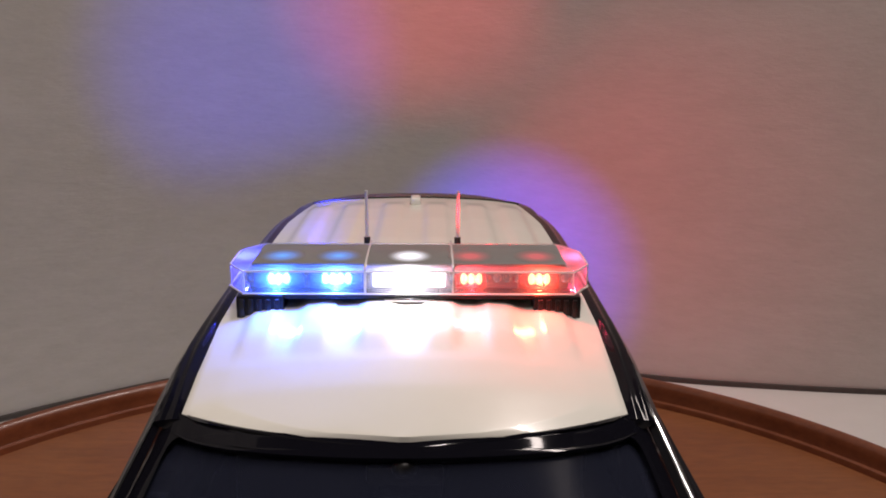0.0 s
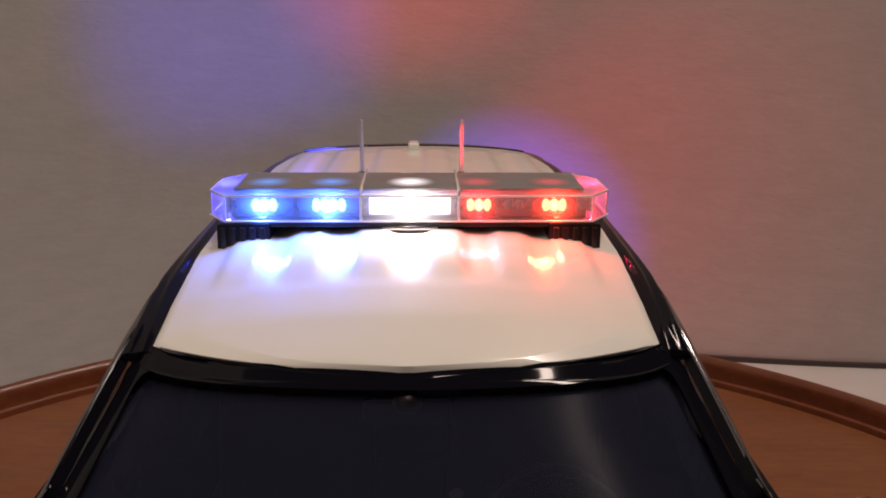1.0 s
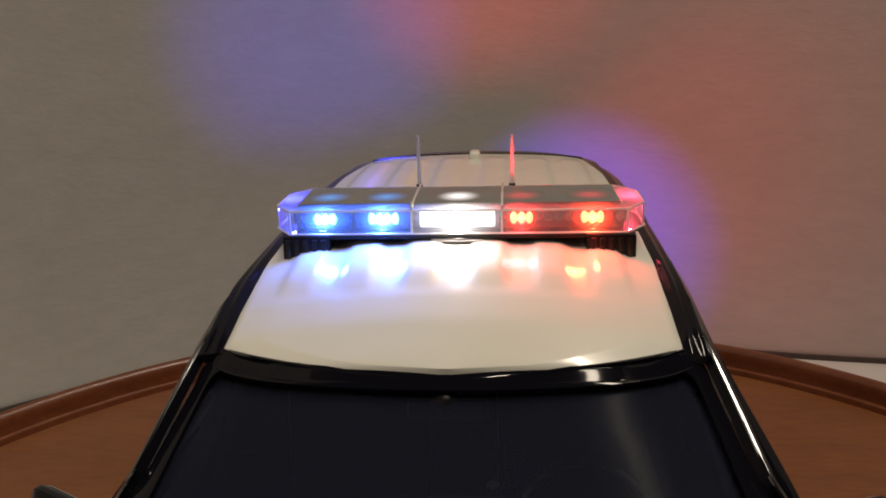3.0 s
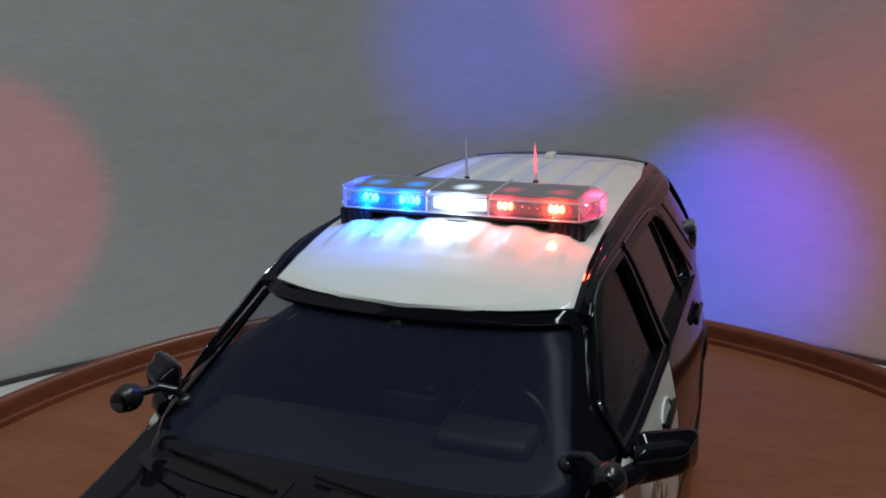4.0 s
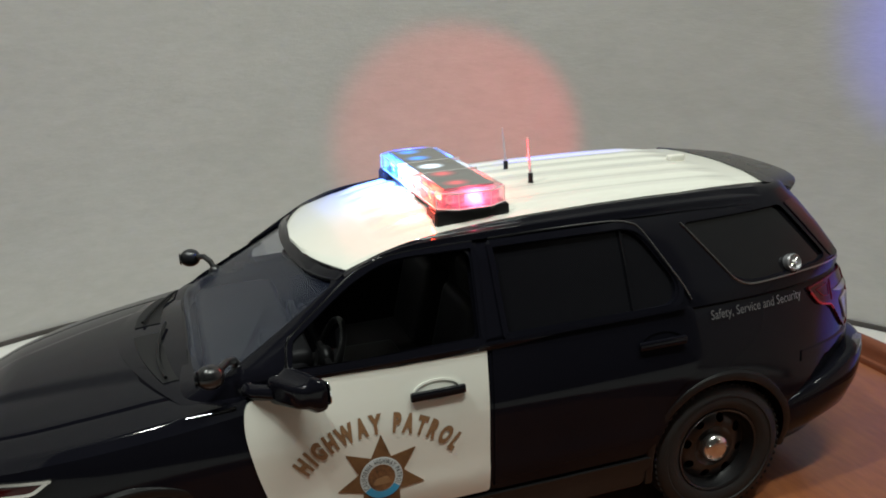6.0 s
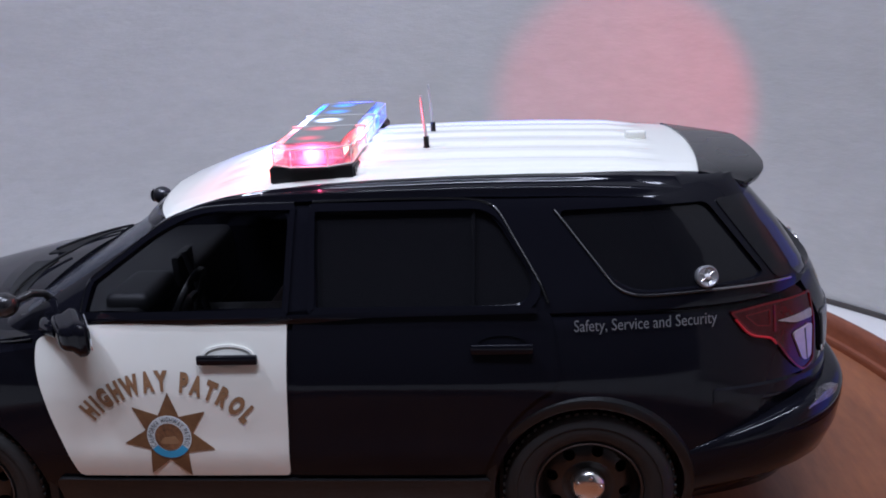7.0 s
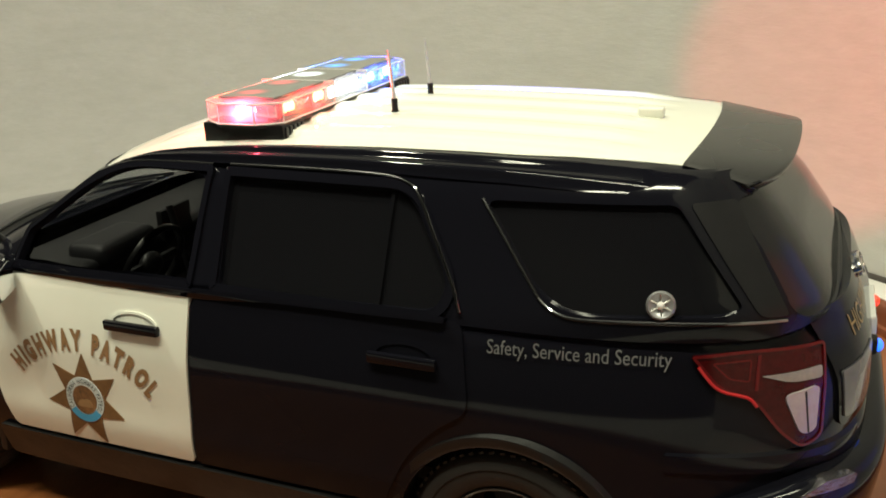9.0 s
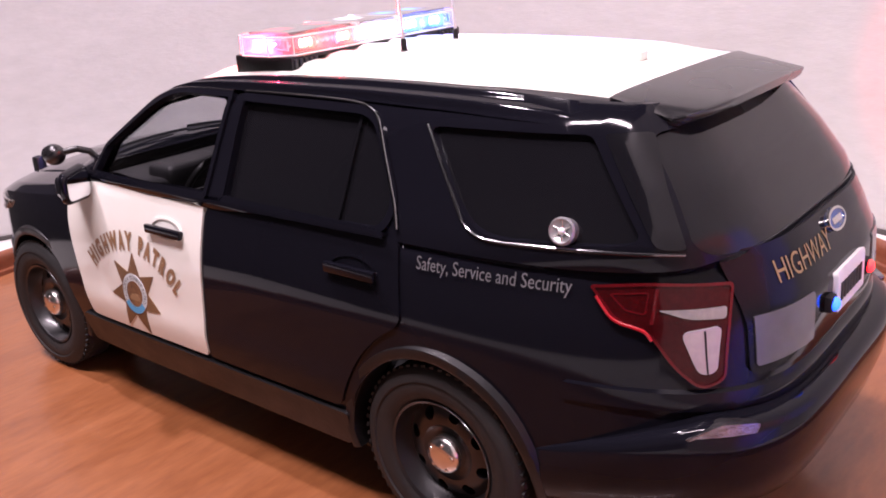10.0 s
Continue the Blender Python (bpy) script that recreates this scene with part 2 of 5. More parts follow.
def halo_plate(name, deep, pale, power):
    """A plate behind a lamp's bulbs with their halo painted on as glow: pale over the bulb, deep coloured towards its
    dark rim.
    """
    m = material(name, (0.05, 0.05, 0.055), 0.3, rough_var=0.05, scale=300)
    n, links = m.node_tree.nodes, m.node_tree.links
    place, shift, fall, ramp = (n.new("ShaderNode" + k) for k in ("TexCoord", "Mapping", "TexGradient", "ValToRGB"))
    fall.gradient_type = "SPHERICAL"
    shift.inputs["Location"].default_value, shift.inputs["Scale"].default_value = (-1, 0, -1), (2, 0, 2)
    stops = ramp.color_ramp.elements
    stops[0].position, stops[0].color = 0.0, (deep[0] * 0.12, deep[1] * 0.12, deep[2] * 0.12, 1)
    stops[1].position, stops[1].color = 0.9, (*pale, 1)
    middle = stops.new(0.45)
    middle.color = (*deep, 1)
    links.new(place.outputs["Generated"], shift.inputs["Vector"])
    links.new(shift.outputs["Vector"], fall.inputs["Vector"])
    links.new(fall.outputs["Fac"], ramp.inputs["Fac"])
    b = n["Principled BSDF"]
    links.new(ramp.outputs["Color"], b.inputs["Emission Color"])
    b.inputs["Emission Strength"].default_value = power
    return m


PLATE_BLUE = halo_plate("blue_halo_plate", (0.0, 0.08, 0.8), (0.3, 0.8, 1.0), 9)
PLATE_RED = halo_plate("red_halo_plate", (0.6, 0.01, 0.01), (1.0, 0.55, 0.25), 7)
PLATE_WHITE = halo_plate("white_halo_plate", (0.30, 0.33, 0.42), (0.9, 0.95, 1.0), 6)
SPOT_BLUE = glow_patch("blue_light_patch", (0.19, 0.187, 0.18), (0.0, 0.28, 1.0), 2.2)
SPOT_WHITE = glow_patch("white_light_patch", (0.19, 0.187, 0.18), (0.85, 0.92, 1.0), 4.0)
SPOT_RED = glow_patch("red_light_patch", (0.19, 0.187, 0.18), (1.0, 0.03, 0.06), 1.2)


# ---- building helpers ----
def finish(ob, mesh, mat, sharp=38):
    mesh.materials.append(mat)
    mesh.polygons.foreach_set("use_smooth", [True] * len(mesh.polygons))
    mesh.set_sharp_from_angle(angle=radians(sharp))
    return ob


def part(name, bm, mat, parent=None, label="", sharp=38, at=None):
    """Links a bmesh, in full-size metres, as one mesh object under a thing or a part."""
    bmesh.ops.recalc_face_normals(bm, faces=bm.faces)
    mesh = bpy.data.meshes.new(name)
    bmesh.ops.scale(bm, vec=(SCALE,) * 3, verts=bm.verts)
    bm.to_mesh(mesh)
    bm.free()
    ob = new(name, mesh)
    finish(ob, mesh, mat, sharp)
    if parent:
        ob.parent = parent
        ob.matrix_parent_inverse = parent.matrix_world.inverted() if parent.parent is None else Matrix.Identity(4)
    if label:
        tagged(ob, label)
    return ob


def box(bm, lo, hi, bevel=0.0, turn=None, segs=2):
    size, mid = Vector(hi) - Vector(lo), (Vector(hi) + Vector(lo)) / 2
    m = Matrix.Translation(mid) @ (turn or Matrix.Identity(4)) @ Matrix.Diagonal((*size, 1))
    made = bmesh.ops.create_cube(bm, size=1, matrix=m)
    if bevel:
        edges = list({e for v in made["verts"] for e in v.link_edges})
        bmesh.ops.bevel(bm, geom=edges, offset=bevel, segments=segs, affect="EDGES", profile=0.6)
    return bm


def rod(bm, a, b, r0, r1=None, sides=12):
    a, b = Vector(a), Vector(b)
    m = Matrix.Translation((a + b) / 2) @ (b - a).to_track_quat("Z", "Y").to_matrix().to_4x4()
    bmesh.ops.create_cone(bm, cap_ends=True, segments=sides, radius1=r0, radius2=r0 if r1 is None else r1, depth=(b - a).length, matrix=m)
    return bm


def ball(bm, mid, size, turn=None, u=20, v=12):
    m = Matrix.Translation(mid) @ (turn or Matrix.Identity(4)) @ Matrix.Diagonal((*size, 1))
    bmesh.ops.create_uvsphere(bm, u_segments=u, v_segments=v, radius=1, matrix=m)
    return bm


def tube(bm, pts, r, sides=8):
    """One bent rod through the points."""
    pts, rings = [Vector(p) for p in pts], []
    for k, p in enumerate(pts):
        t = (pts[min(k + 1, len(pts) - 1)] - pts[max(k - 1, 0)]).normalized()
        u = t.cross(Vector((0.21, 0.13, 0.97))).normalized()
        v = t.cross(u)
        rings.append([bm.verts.new(p + (u * math.cos(a) + v * math.sin(a)) * r) for a in (2 * math.pi * c / sides for c in range(sides))])
    for p, q in zip(rings, rings[1:]):
        for c in range(sides):
            bm.faces.new((p[c], p[(c + 1) % sides], q[(c + 1) % sides], q[c]))
    bm.faces.new(rings[0])
    bm.faces.new(rings[-1])
    return bm


def eased_path(pts, cuts=5):
    """Closer points on a smooth line through the given ones."""
    pts = [Vector(p) for p in pts]
    out = []
    for k in range(len(pts) - 1):
        p0, p1, p2, p3 = pts[max(k - 1, 0)], pts[k], pts[k + 1], pts[min(k + 2, len(pts) - 1)]
        for c in range(cuts):
            u = c / cuts
            out.append((p1 * 2 + (p2 - p0) * u + (p0 * 2 - p1 * 5 + p2 * 4 - p3) * u * u + (p1 * 3 - p0 - p2 * 3 + p3) * u ** 3) / 2)
    return out + [pts[-1]]


def lathe(bm, profile, matrix, sides=48):
    """Turns (radius, height) pairs round the z axis of matrix; a radius of 0 closes the end."""
    rings = []
    for r, h in profile:
        if r == 0:
            rings.append([bm.verts.new(matrix @ Vector((0, 0, h)))])
        else:
            rings.append([bm.verts.new(matrix @ Vector((r * math.cos(a), r * math.sin(a), h))) for a in (2 * math.pi * k / sides for k in range(sides))])
    for p, q in zip(rings, rings[1:]):
        for k in range(sides):
            j = (k + 1) % sides
            loop = [p[k % len(p)], p[j % len(p)], q[j % len(q)], q[k % len(q)]]
            loop = list(dict.fromkeys(loop))
            if len(loop) > 2:
                bm.faces.new(loop)
    return bm


def rounded(points, radius, step=0.05):
    """A closed outline with rounded corners and close points; radius may be one for each corner."""
    out, n = [], len(points)
    rs = radius if isinstance(radius, (list, tuple)) else [radius] * n
    pts = [Vector(p) for p in points]
    for k in range(n):
        p, a, b, r = pts[k], pts[k - 1], pts[(k + 1) % n], rs[k]
        da, db = a - p, b - p
        ra, rb = min(r, da.length * 0.48), min(r, db.length * 0.48)
        s, e = p + da.normalized() * ra, p + db.normalized() * rb
        if out:
            last = out[-1]
            cuts = int((s - last).length / step)
            out += [last.lerp(s, (c + 1) / (cuts + 1)) for c in range(cuts)]
        if r:
            out += [(s * (1 - u) ** 2 + p * 2 * u * (1 - u) + e * u * u) for u in (0, 0.2, 0.4, 0.6, 0.8, 1)]
        else:
            out.append(p)
    cuts = int((out[0] - out[-1]).length / step)
    last, first = out[-1].copy(), out[0]
    out += [last.lerp(first, (c + 1) / (cuts + 1)) for c in range(cuts)]
    return out


def patch(bm, outline, surface, outer, inner, rings=6):
    """A slab laid on a surface(u, v): from inner to outer metres along its normal, within a closed outline."""
    mid = sum((Vector(p) for p in outline), Vector((0, 0))) / len(outline)

    def lay(p, off):
        h = 0.004
        o = Vector(surface(*p))
        n = (Vector(surface(p[0] + h, p[1])) - o).cross(Vector(surface(p[0], p[1] + h)) - o)
        return o + n.normalized() * off
    rows = []
    for k in range(rings, 0, -1):
        rows.append([bm.verts.new(lay(mid.lerp(Vector(p), k / rings), outer)) for p in outline])
    centre = bm.verts.new(lay(mid, outer))
    back = [bm.verts.new(lay(Vector(p), inner)) for p in outline]
    n = len(outline)
    for k in range(n):
        j = (k + 1) % n
        for p, q in zip(rows, rows[1:]):
            bm.faces.new((p[k], p[j], q[j], q[k]))
        bm.faces.new((rows[-1][k], rows[-1][j], centre))
        bm.faces.new((back[k], back[j], rows[0][j], rows[0][k]))
    bm.faces.new(back)
    return bm


def band(bm, outline, surface, width, outer, inner):
    """A closed frame of that width along an outline on a surface."""
    n = len(outline)

    def lay(p, off):
        h = 0.004
        o = Vector(surface(*p))
        nn = (Vector(surface(p[0] + h, p[1])) - o).cross(Vector(surface(p[0], p[1] + h)) - o)
        return o + nn.normalized() * off
    loops = []
    area = sum(outline[k - 1][0] * outline[k][1] - outline[k][0] * outline[k - 1][1] for k in range(n))
    for k in range(n):
        p, a, b = Vector(outline[k]), Vector(outline[k - 1]), Vector(outline[(k + 1) % n])
        t = (b - a).normalized()
        side = Vector((-t.y, t.x)) * math.copysign(1, area)
        q = p + side * width
        loops.append([bm.verts.new(lay(p, inner)), bm.verts.new(lay(p, outer)), bm.verts.new(lay(q, outer)), bm.verts.new(lay(q, inner))])
    for k in range(n):
        a, b = loops[k], loops[(k + 1) % n]
        for c in range(4):
            d = (c + 1) % 4
            bm.faces.new((a[c], b[c], b[d], a[d]))
    return bm


def prism(bm, outline, axis, lo, hi):
    """A straight block with a flat outline: axis x takes (y, z) outlines, axis y takes (x, z)."""
    def at(p, d):
        return (d, p[0], p[1]) if axis == "x" else (p[0], d, p[1])
    a, b = [bm.verts.new(at(p, lo)) for p in outline], [bm.verts.new(at(p, hi)) for p in outline]
    n = len(a)
    for k in range(n):
        j = (k + 1) % n
        bm.faces.new((a[k], a[j], b[j], b[k]))
    bm.faces.new(a)
    bm.faces.new(b)
    bmesh.ops.recalc_face_normals(bm, faces=bm.faces)
    return bm


def carved(bm, cutters):
    """The solid bm less the solids cutters."""
    def solid(b):
        bmesh.ops.recalc_face_normals(b, faces=b.faces)
        mesh = bpy.data.meshes.new("solid")
        b.to_mesh(mesh)
        b.free()
        return new("solid", mesh)
    whole, tools = solid(bm), [solid(c) for c in cutters]
    for tool in tools:
        cut = whole.modifiers.new("cut", "BOOLEAN")
        cut.operation, cut.object, cut.solver = "DIFFERENCE", tool, "EXACT"
    bpy.context.view_layer.update()
    mesh = bpy.data.meshes.new_from_object(whole.evaluated_get(bpy.context.evaluated_depsgraph_get()))
    out = bmesh.new()
    out.from_mesh(mesh)
    for ob in (whole, *tools):
        old = ob.data
        bpy.data.objects.remove(ob)
        bpy.data.meshes.remove(old)
    bpy.data.meshes.remove(mesh)
    return out


def pierced(bm, outline):
    """Opens both sides of a shell within a convex (y, z) outline."""
    for side in (1, -1):
        inside = [f for f in bm.faces if side * f.calc_center_median().x > 0.3 and f.calc_center_median().z > 1.1 and f.calc_center_median().y < 0.3]
        for k, p in enumerate(outline):
            q = outline[(k + 1) % len(outline)]
            out = Vector((0, q[1] - p[1], p[0] - q[0]))
            if out.length < 1e-5 or not inside:
                continue
            geom = list({e for f in inside for e in f.edges} | {v for f in inside for v in f.verts}) + inside
            cut = bmesh.ops.bisect_plane(bm, geom=geom, plane_co=(0, *p), plane_no=out)
            faces = {g for g in cut["geom"] if isinstance(g, bmesh.types.BMFace)} | {f for f in inside if f.is_valid}
            inside = [f for f in faces if (f.calc_center_median() - Vector((0, *p))).dot(out) < 0]
        bmesh.ops.delete(bm, geom=inside, context="FACES")
    return bm


def table(x, *pairs):
    return float(np.interp(x, [p[0] for p in pairs], [p[1] for p in pairs]))


# ---- the shape of the car: front towards -y, its left side towards +x ----
def body_wide(z):
    return sum(body_rows(z + d) for d in (-0.03, -0.015, 0.0, 0.015, 0.03)) / 5


def body_rows(z):
    return table(z, (0.25, 0.93), (0.40, 0.975), (0.52, 0.996), (0.59, 1.001), (0.65, 0.993), (0.80, 0.986), (0.89, 0.981), (0.96, 0.972), (1.03, 0.958), (1.12, 0.937), (1.19, 0.920), (1.25, 0.89))


def body_front(z):
    return table(z, (0.25, -2.40), (0.5, -2.52), (0.8, -2.53), (0.95, -2.50), (1.1, -2.40))


def body_rear(z):
    return table(z, (0.25, 2.26), (0.45, 2.37), (0.7, 2.38), (0.9, 2.375), (1.05, 2.37), (1.2, 2.31), (1.3, 2.26))


BODY_FRONT_N, BODY_REAR_N, BODY_MID = 4.0, 4.25, 0.0


def super_x(wide, y, mid, front, rear, nf, nr):
    n, far = (nf, (mid - y) / (mid - front)) if y < mid else (nr, (y - mid) / (rear - mid))
    return wide * max(1 - min(far, 1) ** n, 0) ** (1 / n)


def body_x(y, z):
    return super_x(body_wide(z), y, BODY_MID, body_front(z), body_rear(z), BODY_FRONT_N, BODY_REAR_N)


def belt(y):
    return table(y, (-2.5, 0.92), (-2.3, 0.965), (-1.9, 1.03), (-1.4, 1.095), (-1.15, 1.13), (-0.9, 1.175), (0, 1.195), (1.2, 1.215), (2.4, 1.24))


def roof_mid(y):
    return table(y, (-1.0, 1.44), (-0.745, 1.572), (-0.66, 1.602), (-0.55, 1.640), (-0.42, 1.676), (-0.26, 1.708), (-0.1, 1.730), (0.1, 1.744), (0.35, 1.749), (0.7, 1.749), (1.1, 1.741), (1.4, 1.731), (1.6, 1.719), (1.8, 1.702), (2.1, 1.672))


def roof_z(x, y):
    x = abs(x)
    return roof_mid(y) - table(y, (-0.7, 0.055), (0, 0.05), (1.0, 0.034), (2.0, 0.03)) * (x / 0.64) ** 2 - 0.75 * max(x - 0.63, 0) * table(y, (-0.85, 0), (-0.5, 1))


def cabin_wide(z):
    return table(z, (0.4, 0.86), (1.1, 0.875), (1.17, 0.888), (1.197, 0.914), (1.21, 0.912), (1.3, 0.868), (1.45, 0.800), (1.56, 0.747), (1.62, 0.712), (1.66, 0.675), (1.70, 0.62))


def cabin_front(z):
    return -1.44 + 1.58 * (z - 1.12)


def cabin_rear(z):
    return table(z, (1.0, 2.23), (1.17, 2.25), (1.215, 2.285), (1.3, 2.23), (1.45, 2.13), (1.6, 2.00), (1.7, 1.93))


CABIN_MID = 0.5


def cabin_n(z):
    """How square the cabin's plan is at its front and its rear."""
    return 8.0, table(z, (1.19, 4.1), (1.30, 6.0))


def cabin_x(y, z):
    return super_x(cabin_wide(z), y, CABIN_MID, cabin_front(z), cabin_rear(z), *cabin_n(z))


def swept(x, y, z):
    """The windscreen's head bows back towards the corners."""
    far = min(max(1.08 * (CABIN_MID - y) / (CABIN_MID - cabin_front(z)), 0), 1)
    return y + 1.58 * 0.055 * (x / 0.64) ** 2 * table(z, (1.14, 0), (1.5, 1)) * far ** 3


def ring_point(phi, wide, mid, front, rear, nf, nr):
    c, s = math.cos(phi), math.sin(phi)
    n, far = (nf, mid - front) if s < 0 else (nr, rear - mid)
    r = (abs(c) ** n + abs(s) ** n) ** (-1 / n)
    return wide * r * c, mid + far * r * s


def loft(levels, top, bottom, across=14):
    """A solid from half rings, each from the front's middle round the left to the rear's middle, closed by rows above and below."""
    bm = bmesh.new()
    n = len(levels[0])
    left = [[bm.verts.new(p) for p in half] for half in levels]
    right = [[row[k] if k in (0, n - 1) else bm.verts.new((-half[k][0], *half[k][1:])) for k in range(n)] for row, half in zip(left, levels)]
    for side in (left, right):
        for p, q in zip(side, side[1:]):
            for k in range(n - 1):
                bm.faces.new((p[k], p[k + 1], q[k + 1], q[k]))
    for k_level, height in ((-1, top), (0, bottom)):
        rows = []
        for k in range(n):
            x, y, z = levels[k_level][k]
            if k in (0, n - 1):
                rows.append([left[k_level][k]])
                continue
            row = [left[k_level][k]]
            for c in range(1, across):
                u = x * (1 - 2 * c / across)
                row.append(bm.verts.new((u, y, height(u, y, x, z))))
            rows.append(row + [right[k_level][k]])
        for p, q in zip(rows, rows[1:]):
            if len(p) == 1 or len(q) == 1:
                tip, row = (p[0], q) if len(p) == 1 else (q[0], p)
                for c in range(across):
                    bm.faces.new((tip, row[c], row[c + 1]))
            else:
                for c in range(across):
                    bm.faces.new((p[c], p[c + 1], q[c + 1], q[c]))
    bmesh.ops.recalc_face_normals(bm, faces=bm.faces)
    return bm


def half_rings(steps, levels, place):
    phis = [math.pi * (k / steps - 0.5) for k in range(steps + 1)]
    return [[place(phi, v, 0 < k < steps) for k, phi in enumerate(phis)] for v in levels]


HUBS = ((-1.606, 0.375), (1.26, 0.375))
WINDOW_FRONT = rounded([(-0.95, 1.195), (-0.03, 1.215), (-0.005, 1.605), (-0.37, 1.605), (-0.57, 1.535), (-0.90, 1.33)], [0.02, 0.03, 0.04, 0.12, 0.10, 0.04])
WINDOW_REAR = rounded([(0.12, 1.215), (1.00, 1.225), (1.04, 1.32), (0.86, 1.595), (0.11, 1.605)], [0.03, 0.06, 0.06, 0.09, 0.03])
WINDOW_QUARTER = rounded([(1.135, 1.585), (1.34, 1.33), (1.46, 1.262), (1.93, 1.29), (1.99, 1.31), (1.76, 1.595)], [0.05, 0.10, 0.10, 0.05, 0.03, 0.03])
SCREEN_LINE = rounded([(-0.80, 1.165), (0.80, 1.165), (0.655, 1.54), (-0.655, 1.54)], 0.05)
REAR_LINE = rounded([(-0.72, 1.29), (-0.66, 1.25), (0.66, 1.25), (0.72, 1.29), (0.60, 1.60), (-0.60, 1.60)], 0.06)


def left_cabin(y, z):
    return (cabin_x(y, z), y, z)


def right_cabin(y, z):
    return (-cabin_x(-y, z), -y, z)


def left_body(y, z):
    return (body_x(y, z), y, z)


def right_body(y, z):
    return (-body_x(-y, z), -y, z)


def screen_surface(x, z):
    n, wide = cabin_n(z)[0], cabin_wide(z)
    far = max(1 - min(abs(x) / wide, 1) ** n, 0) ** (1 / n)
    return (x, swept(x, CABIN_MID + (cabin_front(z) - CABIN_MID) * far, z), z)


def rear_surface(x, z):
    n, wide = cabin_n(z)[1], cabin_wide(z)
    far = max(1 - min(abs(x) / wide, 1) ** n, 0) ** (1 / n)
    return (-x, CABIN_MID + (cabin_rear(z) - CABIN_MID) * far, z)


def tail_surface(x, z):
    n, wide = BODY_REAR_N, body_wide(z)
    far = max(1 - min(abs(x) / wide, 1) ** n, 0) ** (1 / n)
    return (-x, BODY_MID + (body_rear(z) - BODY_MID) * far, z)


def mirrored(outline):
    return [Vector((-p[0], p[1])) for p in outline]


# ---- the room ----
TABLE_Z, CEILING_Z = -1.0, 36.0


def upright(bm, line, z0, z1, thick, rows=1):
    """A wall along a line of points seen from above; its thickness lies to the left of the line."""
    sides = []
    for k, p in enumerate(line):
        a, b = line[max(k - 1, 0)], line[min(k + 1, len(line) - 1)]
        t = (b - a).normalized()
        q = p + Vector((-t.y, t.x)) * thick
        sides.append([bm.verts.new((p.x, p.y, z0)), bm.verts.new((p.x, p.y, z1)), bm.verts.new((q.x, q.y, z1)), bm.verts.new((q.x, q.y, z0))])
    for a, b in zip(sides, sides[1:]):
        for c in range(4):
            d = (c + 1) % 4
            bm.faces.new((a[c], b[c], b[d], a[d]))
    bm.faces.new(sides[0])
    bm.faces.new(sides[-1])
    return bm


# a flat wall, bent round the turntable to fit the camera's view, stands on the table, open towards the room behind the
# camera
WALL_MID, WALL_TOP = Vector((-0.03, -0.1)), 15.0
ROOM_X, ROOM_Y = (-10.0, 26.0), (-28.0, 10.0)


def wall_far(a):
    """How far the bent wall stands from the turntable's middle, by the direction in degrees, fitted to the camera's
    view; its bends are eased.
    """
    far = [table(a + d, (38, 8.2), (45, 7.4), (50, 7.0), (59, 6.3), (70, 6.15), (84, 6.25), (95, 6.35), (106, 6.3), (118, 6.1), (129, 6.1), (142, 6.15), (154, 6.3), (165, 6.5), (178, 6.7), (190, 6.85), (215, 7.0), (240, 7.2), (268, 8.0)) for d in range(-9, 10, 3)]
    return sum(far) / len(far)


def wall_line(inset, a0, a1, steps=150):
    turns = [radians(a0 + (a1 - a0) * k / steps) for k in range(steps + 1)]
    return [WALL_MID + Vector((math.cos(a), math.sin(a))) * (wall_far(math.degrees(a)) - inset) for a in turns]


tagged(part("backdrop", upright(bmesh.new(), wall_line(0, 38, 268), TABLE_Z, WALL_TOP, -0.12), WALL), "grey beige mottled wall bent round the turntable to fit the view", "backdrop", kind="structure")
# a dark strip runs along the foot of the bent wall
tagged(part("foot_strip", upright(bmesh.new(), wall_line(0.002, 38.5, 267.5), TABLE_Z + 0.002, TABLE_Z + 0.05, 0.03), DARK_GAP), "dark narrow strip where the bent wall meets the white top", "trim", kind="structure")
# unseen room shell, coloured dark to keep the car's reflections dim
(x0, x1), (y0, y1) = ROOM_X, ROOM_Y
for name, lo, hi, paint in (("wall_north", (x0, y1), (x1, y1 + 0.8), ROOM_DIMMED), ("wall_south", (x0, y0 - 0.8), (x1, y0), ROOM_DIMMED),
                            ("wall_west", (x0 - 0.8, y0 - 0.8), (x0, y1 + 0.8), ROOM_DIMMED), ("wall_east", (x1, y0 - 0.8), (x1 + 0.8, y1 + 0.8), ROOM_DIMMED)):
    tagged(part(name, box(bmesh.new(), (*lo, -14), (*hi, CEILING_Z)), paint), "unseen room wall with dimness put into its colour", "wall", kind="structure")
tagged(part("ceiling", box(bmesh.new(), (x0, y0, CEILING_Z), (x1, y1, CEILING_Z + 0.8)), ROOM_DIMMED), "unseen room ceiling with dimness put into its colour", "ceiling", kind="structure")
tagged(part("floor", box(bmesh.new(), (x0 - 0.8, y0 - 0.8, -15), (x1 + 0.8, y1 + 0.8, -14)), DARK_GAP), "unseen dark room floor", "floor", kind="structure")
desk = part("table", box(bmesh.new(), (-8.5, -8.5, TABLE_Z - 0.5), (8.5, 8.5, TABLE_Z), 0.05), TABLE)
tagged(desk, "plain white tabletop under the turntable", "table")
for px in (-7.5, 7.5):
    for py in (-7.5, 7.5):
        part("leg", box(bmesh.new(), (px - 0.5, py - 0.5, -14), (px + 0.5, py + 0.5, TABLE_Z - 0.5), 0.05), TABLE, desk)


